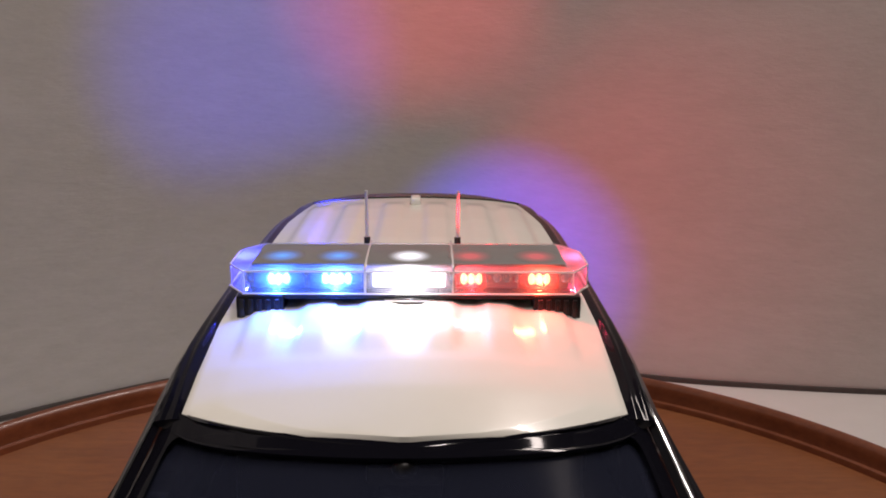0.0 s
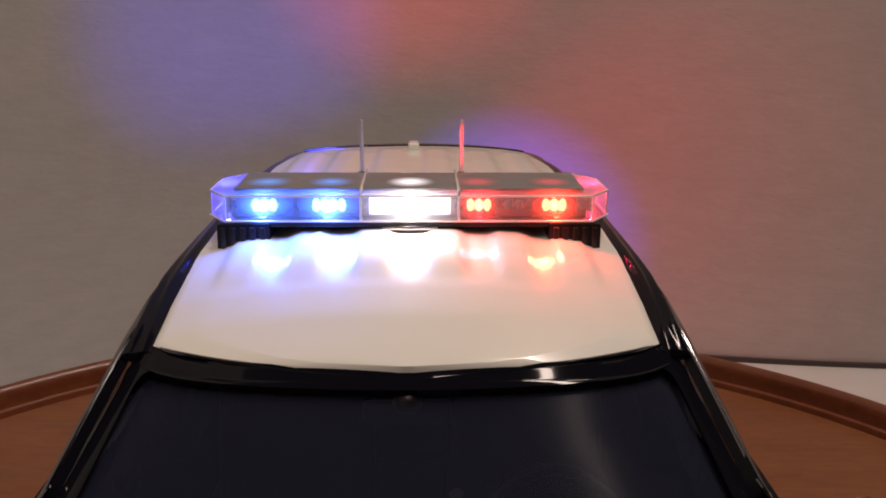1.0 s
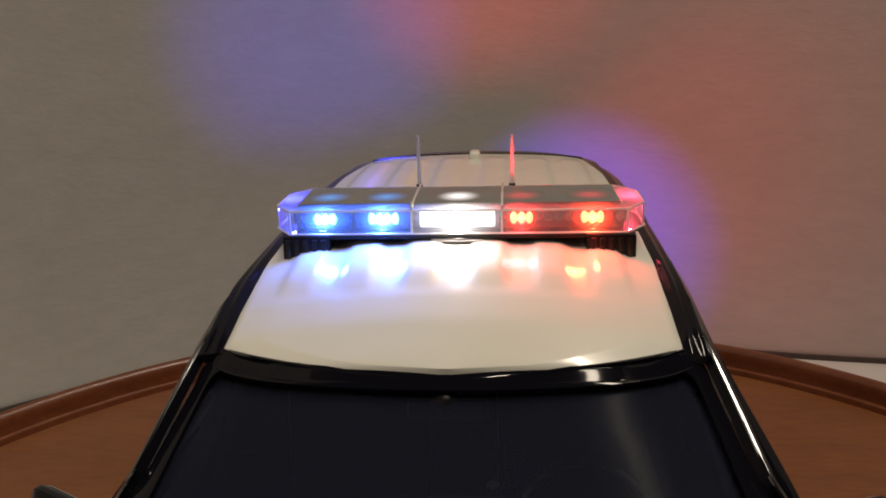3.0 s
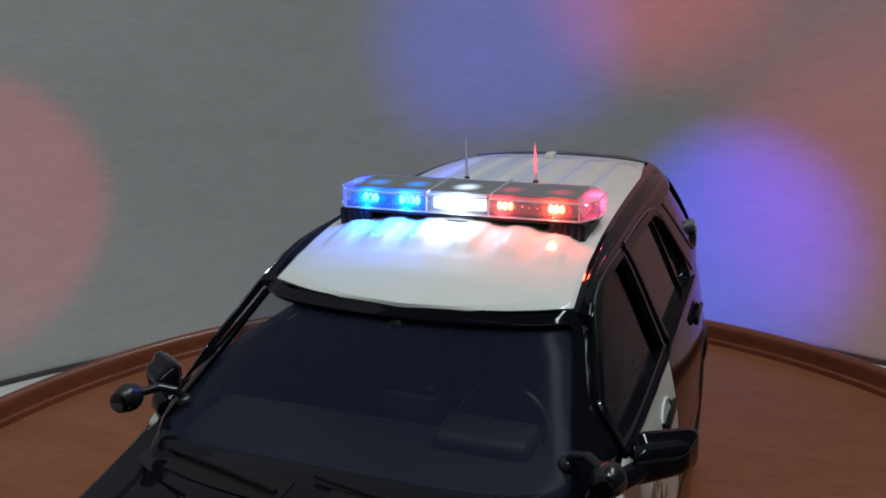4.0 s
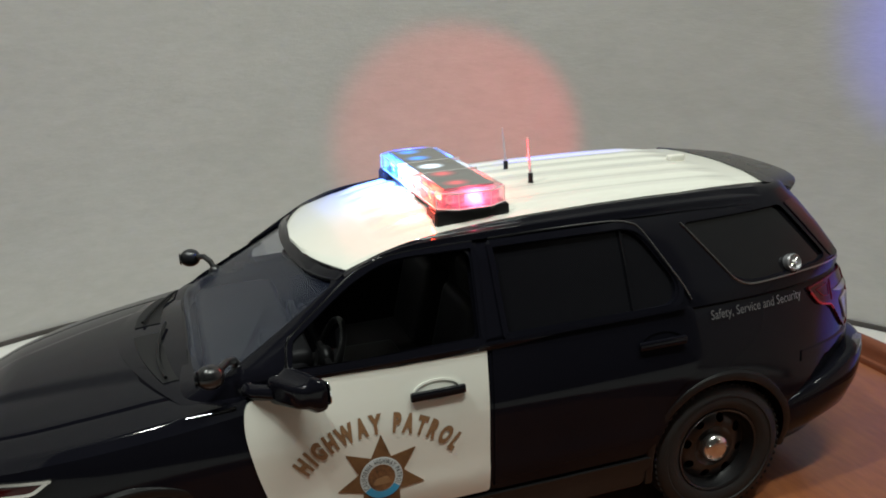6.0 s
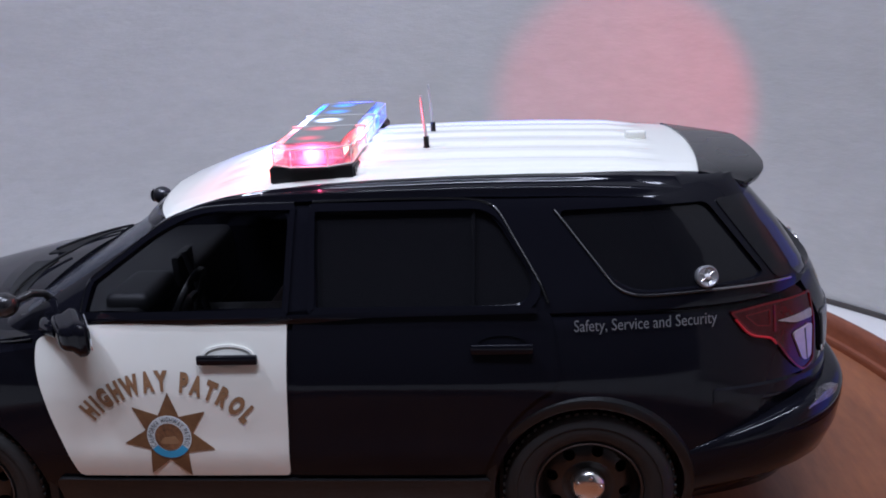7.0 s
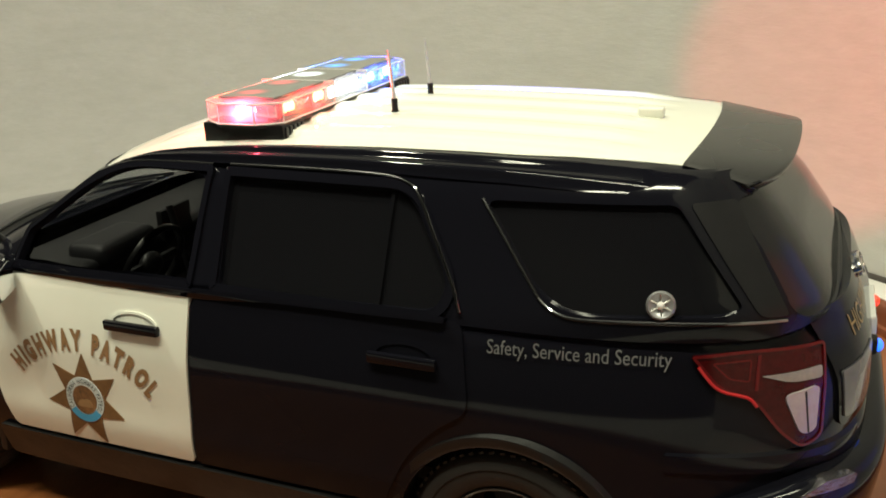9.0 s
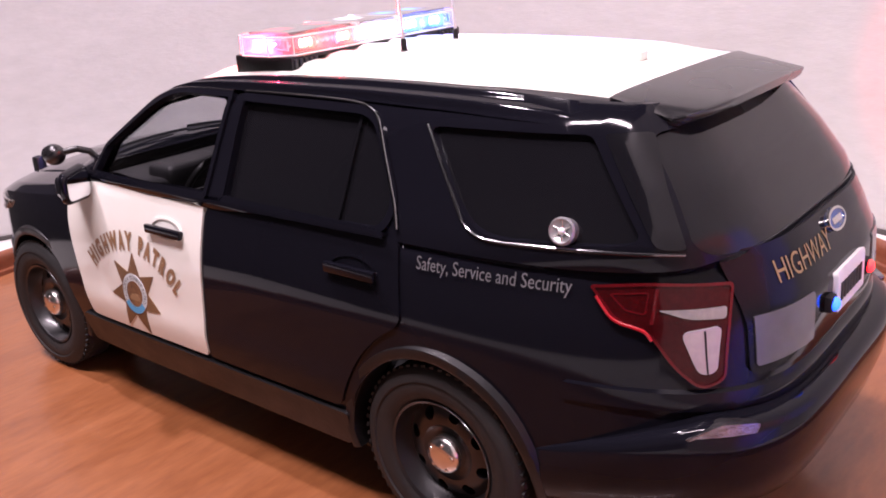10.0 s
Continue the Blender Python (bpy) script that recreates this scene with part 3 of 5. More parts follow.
# ---- the wooden turntable ----
def build_turntable():
    at = Matrix.Translation((-0.03, -0.1, 0))
    base = part("turntable", lathe(bmesh.new(), [(0, -0.26), (2.2, -0.26), (2.3, -0.32), (2.3, -0.95), (2.36, -1.0), (0, -1.0)], at, 96), WOOD_RIM)
    tagged(base, "round red-brown wooden turntable with a raised moulded rim", "turntable")
    part("plate", lathe(bmesh.new(), [(0, 0), (3.0, 0), (3.375, 0), (3.40, -0.03), (3.415, -0.03), (3.415, -0.20), (3.2, -0.26), (0, -0.26)], at, 160), WOOD, base)
    part("rim", lathe(bmesh.new(), [(3.42, -0.25), (3.42, -0.015), (3.432, 0.012), (3.455, 0.018), (3.472, 0.0), (3.482, 0.02), (3.487, 0.06), (3.494, 0.092), (3.508, 0.118),
                                    (3.53, 0.132), (3.55, 0.132), (3.575, 0.118), (3.59, 0.085), (3.585, 0.03), (3.57, -0.05), (3.56, -0.12), (3.58, -0.2), (3.55, -0.30), (3.3, -0.30), (3.42, -0.25)], at, 200), WOOD_RIM, base)
    return base


build_turntable()


# ---- the model police car ----
car = new("model_car")
tagged(car, "black and white highway patrol SUV scale model with lit roof bar", "model car")


CAVITY_N = (7.4, 5.5)


def risen(at, low, v, drop=0.0):
    """The highest place (x, y, z) at the share v of the way from the height low up to the roof, drop metres under it; at(z) gives x, y."""
    def short(z):
        return z - low - v * (roof_z(*at(z)) - drop - low)
    a = b = 1.78
    while short(a) > 0 and a > low:
        a, b = a - 0.01, a
    for _ in range(24):
        mid = (a + b) / 2
        a, b = (mid, b) if short(mid) < 0 else (a, mid)
    return (*at(b), b)


def cavity():
    def place(phi, v, inside):
        def at(z):
            x, y = ring_point(phi, cabin_wide(z) - 0.055 - (0.03 if z < 1.15 else 0), CABIN_MID, cabin_front(max(z, 1.1)) + 0.07, cabin_rear(max(z, 1.0)) - 0.09, *CAVITY_N)
            return x, swept(x, y, max(z, 1.12))
        x, y, z = risen(at, 0.5, v, 0.045)
        return (x if inside else 0.0, y, z)
    return loft(half_rings(56, [k / 12 for k in range(13)], place), lambda u, y, x, z: roof_z(u, y) - 0.045, lambda u, y, x, z: z, 10)


def build_body():
    def place(phi, v, inside):
        z = 0.7
        for _ in range(12):
            y = ring_point(phi, body_wide(z), BODY_MID, body_front(z), body_rear(z), BODY_FRONT_N, BODY_REAR_N)[1]
            z = 0.27 + v * (belt(y) - 0.27)
        tuck = 0.035 * max(v - 0.94, 0) / 0.06 + 0.02 * max(0.08 - v, 0) / 0.08
        x, y = ring_point(phi, body_wide(z) - tuck, BODY_MID, body_front(z) + tuck * 2, body_rear(z), BODY_FRONT_N, BODY_REAR_N)
        return (x if inside else 0.0, y, z)

    def bonnet(u, y, x, z):
        rise = 0.085 * (1 - (abs(u) / max(x, 0.01)) ** 2.2) * table(y, (-2.5, 0.3), (-2.2, 0.9), (-1.5, 1), (-1.2, 0.3), (-1, 0))
        edge = table(y, (-2.4, 0.20), (-2.2, 0.24), (-1.5, 0.46))
        step = 1 / (1 + math.exp((abs(u) - edge) / 0.008))
        shut = math.exp(-((abs(u) - 0.80 * x) / 0.008) ** 2)
        along = table(y, (-2.4, 0), (-2.15, 1), (-1.35, 1), (-1.2, 0))
        return z + rise + (0.022 * step - 0.014 * shut) * along
    levels = [0, 0.03, 0.08, 0.15, 0.22, 0.30, 0.36, 0.42, 0.5, 0.58, 0.66, 0.72, 0.78, 0.84, 0.90, 0.94, 0.965, 0.985, 1.0]
    solid = loft(half_rings(110, levels, place), bonnet, lambda u, y, x, z: z, 120)
    cuts = [cavity()]
    for y, z in HUBS:
        for s in (1, -1):
            cuts.append(rod(bmesh.new(), (s * 0.62, y, z + 0.005), (s * 1.3, y, z + 0.005), 0.412, sides=56))
    return part("body", carved(solid, cuts), BLACK_PAINT, car, "gloss black lower body with bonnet", sharp=30)


def build_cabin():
    def place(phi, v, inside):
        def at(z):
            x, y = ring_point(phi, cabin_wide(z), CABIN_MID, cabin_front(z), cabin_rear(z), *cabin_n(z))
            return x, swept(x, y, z)
        x, y, z = risen(at, 1.08, v)
        return (x if inside else 0.0, y, z)
    solid = loft(half_rings(110, [0, 0.1, 0.2, 0.3, 0.4, 0.5, 0.6, 0.7, 0.78, 0.85, 0.9, 0.94, 0.97, 1.0], place), lambda u, y, x, z: roof_z(u, y), lambda u, y, x, z: z, 30)
    cuts = []
    for line in (WINDOW_REAR, WINDOW_QUARTER):
        cuts += [prism(bmesh.new(), line, "x", 0.40, 1.3), prism(bmesh.new(), line, "x", -1.3, -0.40)]
    cuts += [prism(bmesh.new(), SCREEN_LINE, "y", -2.2, -0.52), prism(bmesh.new(), REAR_LINE, "y", 1.75, 2.8), cavity()]
    return part("cabin", pierced(carved(solid, cuts), WINDOW_FRONT), BLACK_PAINT, car, "gloss black window pillars and roof rails", sharp=32)


def build_roof():
    def edge_wide(y):
        return table(y, (-0.6, 0.645), (0.0, 0.625), (1.2, 0.60), (1.76, 0.535), (1.9, 0.52))
    line = []
    for k in range(25):
        x = 0.645 * (1 - 2 * k / 24)
        line.append((x, -0.745 + 0.16 * (abs(x) / 0.645) ** 2.2))
    for k in range(1, 60):
        y = -0.585 + (1.76 + 0.585) * k / 60
        line.append((-edge_wide(y), y))
    for k in range(25):
        x = -0.535 + 1.07 * k / 24
        line.append((x, 1.80 - 0.04 * (abs(x) / 0.535) ** 2))
    for k in range(59, 0, -1):
        y = -0.585 + (1.76 + 0.585) * k / 60
        line.append((edge_wide(y), y))

    def ribs(x, y):
        rise = 0.0
        for mid in (0.105, 0.30, 0.475):
            d = abs(abs(x) - mid)
            rise += 0.5 * (1 - math.tanh((d - 0.052) / 0.012))
        return 0.013 * rise * table(y, (-0.40, 0), (-0.30, 1), (1.45, 1), (1.62, 0))
    # a close grid within the outline, so that the ribs show
    bm = bmesh.new()
    ys = [-0.745 + 2.545 * k / 110 for k in range(111)]
    rows = []
    for y in ys:
        if y < -0.585:
            w = 0.645 * max((y + 0.745) / 0.16, 0.0004) ** (1 / 2.2)
        elif y > 1.76:
            w = 0.535 * math.sqrt(max((1.80 - y) / 0.04, 0.0004))
        else:
            w = edge_wide(y)
        rows.append([bm.verts.new((w * (1 - 2 * c / 90), y, roof_z(w * (1 - 2 * c / 90), y) + ribs(w * (1 - 2 * c / 90), y)
                                   + 0.009 * min(1, 8 * min(c, 90 - c) / 90 + 0.3))) for c in range(91)])
    for p, q in zip(rows, rows[1:]):
        for c in range(90):
            bm.faces.new((p[c], p[c + 1], q[c + 1], q[c]))
    edge = [e for e in bm.edges if e.is_boundary]
    skirt = bmesh.ops.extrude_edge_only(bm, edges=edge)
    bmesh.ops.translate(bm, verts=[v for v in skirt["geom"] if isinstance(v, bmesh.types.BMVert)], vec=(0, 0, -0.03))
    return part("roof_panel", bm, WHITE_PAINT, car, "cream white ribbed roof panel")


build_body()
build_cabin()
build_roof()


def build_spoiler():
    bm = bmesh.new()
    sheets = []
    for under in (0, 1):
        rows = []
        for k in range(15):
            u = k / 14
            row = []
            for c in range(41):
                x = 1 - 2 * c / 40
                w = 0.556 - 0.026 * u - 0.012 * under
                start = 1.79 - 0.04 * x * x
                far = 2.09 - 0.03 * x * x - 0.10 * abs(x) ** 8 - 0.012 * under
                y = start + (far - start) * u
                z = roof_z(w * x, y) + 0.016 - (0.006 + 0.034 * u) * abs(x) ** 7 - 0.012 * u * u - under * 0.034 * (0.35 + 0.65 * u)
                row.append(bm.verts.new((w * x, y, z)))
            rows.append(row)
        for p, q in zip(rows, rows[1:]):
            for c in range(40):
                bm.faces.new((p[c], p[c + 1], q[c + 1], q[c]))
        sheets.append(rows[0] + [r[-1] for r in rows[1:]] + rows[-1][-2::-1] + [r[0] for r in rows[-2:0:-1]])
    top, low = sheets
    for k in range(len(top)):
        j = (k + 1) % len(top)
        bm.faces.new((top[k], top[j], low[j], low[k]))
    rims = [e for k in range(len(top)) for loop in (top, low) for e in loop[k].link_edges if e.other_vert(loop[k]) is loop[(k + 1) % len(loop)]]
    bmesh.ops.bevel(bm, geom=rims, offset=0.007, segments=2, affect="EDGES", profile=0.6)
    return part("spoiler", bm, SPOILER_PAINT, car, "satin black roof spoiler", sharp=50)


build_spoiler()


# glass and its trim
def build_glass(name, line, surface, mat, rings=5, off=-0.022):
    ob = part(name, patch(bmesh.new(), line, surface, off, off - 0.008, rings), mat, car)
    ob.visible_shadow = False
    return ob


def grown(line, d):
    mid = sum((Vector(p) for p in line), Vector((0, 0))) / len(line)
    return [p + (p - mid).normalized() * d for p in line]


part("screen_band", patch(bmesh.new(), rounded([(-0.665, 1.535), (0.665, 1.535), (0.65, 1.57), (-0.65, 1.57)], 0.008), screen_surface, 0.004, -0.02, 3), BLACK_PAINT, car, "black band along the windscreen top")
screen = build_glass("windscreen", grown(SCREEN_LINE, 0.03), screen_surface, SCREEN, 8)
rear_glass = build_glass("rear_window", grown(REAR_LINE, 0.03), rear_surface, TINT, 8, -0.008)
for side, surface in ((1, left_cabin), (-1, right_cabin)):
    for name, line, mat in (("side_window", WINDOW_FRONT, SIDE_GLASS), ("side_window", WINDOW_REAR, TINT), ("side_window", WINDOW_QUARTER, TINT)):
        use = line if side > 0 else mirrored(line)
        pane = build_glass(name, grown(use, 0.02), surface, mat)
    # window edge, its highlight put in as bright metal at front and bottom
    edge_line = [(1.128, 1.588), (1.165, 1.545), (1.25, 1.440), (1.335, 1.335), (1.37, 1.296), (1.42, 1.268), (1.50, 1.256), (1.70, 1.263), (1.90, 1.270), (2.02, 1.272), (2.11, 1.270)]
    trim_path = [Vector((side * (cabin_x(y, z) + 0.003), y, z)) for y, z in edge_line]
    part("window_trim", tube(bmesh.new(), eased_path(trim_path), 0.0062), EDGE_HIGHLIGHT, car, "thin window edge with its highlight as bright metal")
    pillar = rounded([(1.795, 1.597), (1.925, 1.60), (2.115, 1.285), (2.035, 1.288)], [0.02, 0.02, 0.02, 0.03])
    part("pillar_glass", patch(bmesh.new(), pillar if side > 0 else mirrored(pillar), surface, 0.006, -0.01, 6), TINT, car, "dark glossy glass over the rear pillar")
    bar = rounded([(0.775, 1.22), (0.79, 1.22), (0.80, 1.60), (0.785, 1.60)], 0.004)
    part("window_bar", patch(bmesh.new(), bar if side > 0 else mirrored(bar), surface, -0.006, -0.03, 2), TINT, car)
    line = rounded([(0.085, 1.205), (1.03, 1.20), (1.085, 1.315), (0.89, 1.625), (0.085, 1.63)], [0.02, 0.08, 0.08, 0.11, 0.02])
    part("window_frame", band(bmesh.new(), line if side > 0 else mirrored(line), surface, 0.028, 0.012, -0.02), BLACK_PAINT, car)
    line = rounded([(-0.93, 1.20), (0.0, 1.205), (0.03, 1.635), (-0.39, 1.637), (-0.59, 1.555), (-0.90, 1.345)], [0.02, 0.02, 0.03, 0.12, 0.10, 0.03])
    part("window_frame", band(bmesh.new(), line if side > 0 else mirrored(line), surface, 0.024, 0.012, -0.02), BLACK_PAINT, car)
    # bright rods stand in for the highlights along the black door frames
    rim_path = [left_cabin(y, z) for y, z in ((0.10, 1.643), (0.45, 1.645), (0.74, 1.640), (0.85, 1.622), (0.90, 1.585), (0.965, 1.48), (1.025, 1.38), (1.065, 1.31), (1.095, 1.24))]
    rim_path = [Vector((side * (p[0] + 0.013), p[1], p[2])) for p in rim_path]
    part("door_highlight", tube(bmesh.new(), eased_path(rim_path), 0.0065), EDGE_HIGHLIGHT, car, "highlight line along the rear door frame as bright metal")
    rim_path = [Vector((side * (cabin_x(y, z) + 0.010), y, z)) for y, z in ((-0.925, 1.225), (-0.905, 1.33), (-0.86, 1.372), (-0.75, 1.448), (-0.60, 1.550), (-0.53, 1.587), (-0.42, 1.622), (-0.33, 1.634), (-0.15, 1.640), (0.02, 1.640))]
    part("door_highlight", tube(bmesh.new(), eased_path(rim_path), 0.0060), EDGE_HIGHLIGHT, car, "highlight line along the front door frame as bright metal")
    belt_line = rounded([(-0.92, 1.183), (1.05, 1.205), (1.05, 1.218), (-0.92, 1.197)], 0.004)
    part("belt_trim", patch(bmesh.new(), belt_line if side > 0 else mirrored(belt_line), surface, 0.03, -0.01, 2), BLACK_PAINT, car)
    # shoulder between roof panel and door frames, with two fine ridges
    bm, rings = bmesh.new(), []
    for k in range(70):
        y = -0.60 + 2.42 * k / 69
        ax = table(y, (-0.6, 0.645), (0.0, 0.625), (1.2, 0.60), (1.76, 0.535), (1.9, 0.52)) - 0.004
        az = roof_z(ax, y) + 0.001
        bz = table(y, (-0.60, 1.553), (-0.53, 1.590), (-0.42, 1.625), (-0.33, 1.638), (-0.15, 1.645), (0.8, 1.645), (1.2, 1.637), (1.6, 1.620), (1.82, 1.600))
        bx = cabin_x(y, bz) + table(y, (-0.6, 0.012), (1.0, 0.012), (1.3, 0.004), (1.82, -0.003))
        proud = table(y, (-0.6, 0.2), (-0.3, 1.0), (1.3, 1.0), (1.82, 0.5))
        row = []
        for c in range(21):
            u = c / 20
            bow = 0.016 * math.sin(math.pi * u) + 0.0045 * (1 - math.cos(4 * math.pi * u)) * min(1, 4 * (1 - u), 4 * u)
            row.append(bm.verts.new((side * (ax + (bx - ax) * u + 0.55 * bow * proud), y, az + (bz - az) * u + 0.83 * bow * proud)))
        row.append(bm.verts.new((side * (bx - 0.03), y, bz - 0.02)))
        row.append(bm.verts.new((side * (ax - 0.004), y, az - 0.03)))
        rings.append(row)
    for p, q in zip(rings, rings[1:]):
        for c in range(len(p)):
            d = (c + 1) % len(p)
            bm.faces.new((p[c], p[d], q[d], q[c]))
    bm.faces.new(rings[0])
    bm.faces.new(rings[-1])
    bmesh.ops.recalc_face_normals(bm, faces=bm.faces)
    part("roof_rail", bm, BLACK_PAINT, car, "gloss black ridged roof shoulder")

# doors
DOOR_FRONT = rounded([(-1.125, 1.125), (-0.9, 1.178), (-0.005, 1.19), (-0.02, 0.95), (-0.045, 0.483), (-1.01, 0.478), (-1.10, 0.75), (-1.145, 1.0)],
                     [0.04, 0.05, 0.03, 0.1, 0.02, 0.03, 0.1, 0.1])
DOOR_REAR = rounded([(0.02, 1.19), (1.105, 1.205), (1.14, 0.90), (1.02, 0.83), (0.90, 0.70), (0.80, 0.483), (-0.02, 0.483), (0.005, 0.95)],
                    [0.03, 0.04, 0.06, 0.08, 0.1, 0.03, 0.02, 0.1])


def build_handle(y0, y1, z, side, door, mat):
    surface = left_body if side > 0 else right_body
    cup = rounded([((y0 + y1) / 2 - 0.06, z + 0.03), ((y0 + y1) / 2 + 0.05, z + 0.035), ((y0 + y1) / 2 + 0.05, z - 0.035), ((y0 + y1) / 2 - 0.06, z - 0.03)], 0.03)
    part("handle_cup", patch(bmesh.new(), cup if side > 0 else mirrored(cup), surface, 0.011, 0.0, 3), mat, door)
    mid = (y0 + y1) / 2
    lip = [Vector((mid + 0.115 * math.cos(a), z + 0.004 + 0.052 * math.sin(a))) for a in (2 * math.pi * k / 40 for k in range(40))]
    part("cup_lip", band(bmesh.new(), lip if side > 0 else mirrored(lip), surface, 0.010, 0.0165, 0.006), mat, door)
    bm = bmesh.new()
    x = body_x((y0 + y1) / 2, z)
    box(bm, (side * (x + 0.030) - 0.012, y0, z - 0.021), (side * (x + 0.030) + 0.012, y1, z + 0.021), 0.009)
    for y in (y0 + 0.02, y1 - 0.02):
        rod(bm, (side * (x - 0.01), y, z), (side * (x + 0.03), y, z), 0.014, sides=10)
    part("door_handle", bm, BLACK_PAINT, door, "gloss black pull handle")


doors = {}
for side, surface in ((1, left_body), (-1, right_body)):
    for key, line, mat, label in (("front", DOOR_FRONT, WHITE_PAINT, "cream white front door"), ("rear", DOOR_REAR, BLACK_PAINT, "gloss black rear door")):
        use = line if side > 0 else mirrored(line)
        door = part("door", patch(bmesh.new(), use, surface, 0.010, -0.02, 14), mat, car, label)
        doors[side, key] = door
    build_handle(-0.40, -0.135, 1.035, side, doors[side, "front"], WHITE_PAINT)
    build_handle(0.77, 1.03, 1.065, side, doors[side, "rear"], BLACK_PAINT)
    sill = rounded([(-1.13, 0.29), (0.80, 0.29), (0.84, 0.46), (-1.13, 0.46)], 0.03)
    part("sill", patch(bmesh.new(), sill if side > 0 else mirrored(sill), surface, 0.02, -0.05, 3), PLASTIC, car, "matt black plastic sill")
    for y, z in HUBS:
        bm = bmesh.new()
        ends = []
        for k in range(37):
            a = radians(-12 + 204 * k / 36)
            ring = []
            for r, lift in ((0.410, -0.12), (0.410, 0.012), (0.425, 0.020), (0.452, 0.016), (0.460, -0.01)):
                py, pz = y + r * math.cos(a), z + 0.005 + r * math.sin(a)
                ring.append(bm.verts.new((side * (min(body_x(y, 0.75), body_x(py, max(pz, 0.3)) + 0.012) + lift), py, pz)))
            ends.append(ring)
        for p, q in zip(ends, ends[1:]):
            for c in range(4):
                bm.faces.new((p[c], p[c + 1], q[c + 1], q[c]))
        part("arch_trim", bm, PLASTIC, car, "matt black wheel arch moulding")


# wheels, built once and copied
def build_wheel():
    hub = new("wheel")
    turn = Matrix.Rotation(radians(90), 4, "Y")
    tyre = lathe(bmesh.new(), [(0.235, -0.10), (0.30, -0.115), (0.345, -0.11), (0.368, -0.085), (0.375, -0.06), (0.375, 0.06), (0.368, 0.085), (0.345, 0.108), (0.315, 0.114),
                               (0.31, 0.108), (0.295, 0.112), (0.255, 0.106), (0.235, 0.09), (0.235, -0.10)], turn, 72)
    part("tyre", tyre, RUBBER, hub)
    tread = bmesh.new()
    for k in range(60):
        a = 2 * math.pi * k / 60
        for s in (-1, 1):
            m = Matrix.Rotation(a, 4, "X") @ Matrix.Translation((s * 0.068, 0, 0.371)) @ Matrix.Rotation(radians(12 * s), 4, "Z") @ Matrix.Diagonal((0.05, 0.016, 0.009, 1))
            bmesh.ops.create_cube(tread, size=1, matrix=m)
    part("tread", tread, RUBBER, hub)
    rim = lathe(bmesh.new(), [(0.240, 0.085), (0.232, 0.10), (0.222, 0.095), (0.212, 0.04), (0.20, 0.02), (0.185, 0.03), (0.15, 0.048), (0.115, 0.05), (0.095, 0.035), (0.0, 0.03),
                              (0.0, -0.03), (0.2, -0.03), (0.240, -0.05), (0.240, 0.085)], turn, 72)
    holes = []
    for k in range(8):
        a = radians(45 * k + 22)
        holes.append(rod(bmesh.new(), (-0.1, 0.163 * math.cos(a), 0.163 * math.sin(a)), (0.2, 0.163 * math.cos(a), 0.163 * math.sin(a)), 0.026, sides=14))
    part("rim", carved(rim, holes), STEEL_BLACK, hub, "black steel rim with round vents")
    cap = lathe(bmesh.new(), [(0.0, 0.098), (0.04, 0.096), (0.066, 0.086), (0.076, 0.07), (0.078, 0.03), (0.0, 0.03)], turn, 40)
    cover = part("hub_cap", cap, CHROME, hub, "silver domed hub cap")
    studs = bmesh.new()
    for k in range(5):
        a = radians(72 * k)
        ball(studs, (0.088, 0.052 * math.cos(a), 0.052 * math.sin(a)), (0.008, 0.010, 0.010), u=10, v=6)
    part("wheel_stud", studs, CHROME, cover)
    return hub


wheel = build_wheel()
wheels = [wheel] + [copy_thing(wheel, Matrix.Identity(4)) for _ in range(3)]
for ob, (x, y, yaw) in zip(wheels, ((0.855, HUBS[0][0], 0), (0.855, HUBS[1][0], 0), (-0.855, HUBS[0][0], 180), (-0.855, HUBS[1][0], 180))):
    ob.parent = car
    ob.matrix_basis = Matrix.Translation(Vector((x, y, 0.377)) * SCALE) @ Matrix.Rotation(radians(yaw), 4, "Z") @ Matrix.Rotation(radians(7 * y), 4, "X")
for s in (-1, 1):
    for y, z in HUBS:
        part("wheel_well", rod(bmesh.new(), (s * 0.60, y, z + 0.005), (s * 0.625, y, z + 0.005), 0.41, sides=40), CABIN, car)


# ---- ends of the car ----
def arc_points(z, rear, grow=0.0):
    args = (body_wide(z) + grow, BODY_MID, body_front(z) - grow, body_rear(z) + grow, BODY_FRONT_N, BODY_REAR_N)
    pts = [Vector(ring_point(math.pi / 2 * k / 120 * (1 if rear else -1), *args)) for k in range(30, 121)]
    gone, out = 0.0, []
    for k, p in enumerate(pts):
        gone += (p - pts[k - 1]).length if k else 0
        out.append((gone, p))
    return out


ARCS = {}


def arc(z, rear):
    key = (round(z, 3), rear)
    if key not in ARCS:
        pts = arc_points(key[0], rear)
        start = float(np.interp(1.5, [abs(p.y) for _, p in pts], [g for g, _ in pts]))
        ARCS[key] = ([g - start for g, _ in pts], [p.x for _, p in pts], [p.y for _, p in pts])
    return ARCS[key]


def arc_at(s, z, rear=True):
    g, xs, ys = arc(z, rear)
    return (float(np.interp(s, g, xs)), float(np.interp(s, g, ys)), z)


def arc_s(z, y=None, x=None, rear=True):
    g, xs, ys = arc(z, rear)
    if x is not None:
        return float(np.interp(-x, [-v for v in xs], g))
    return float(np.interp(abs(y), [abs(v) for v in ys], g))


def rear_left(s, z):
    return arc_at(s, z)


def rear_right(s, z):
    x, y, z = arc_at(-s, z)
    return (-x, y, z)


def front_left(s, z):
    return arc_at(-s, z, False)


def front_right(s, z):
    x, y, z = arc_at(s, z, False)
    return (-x, y, z)


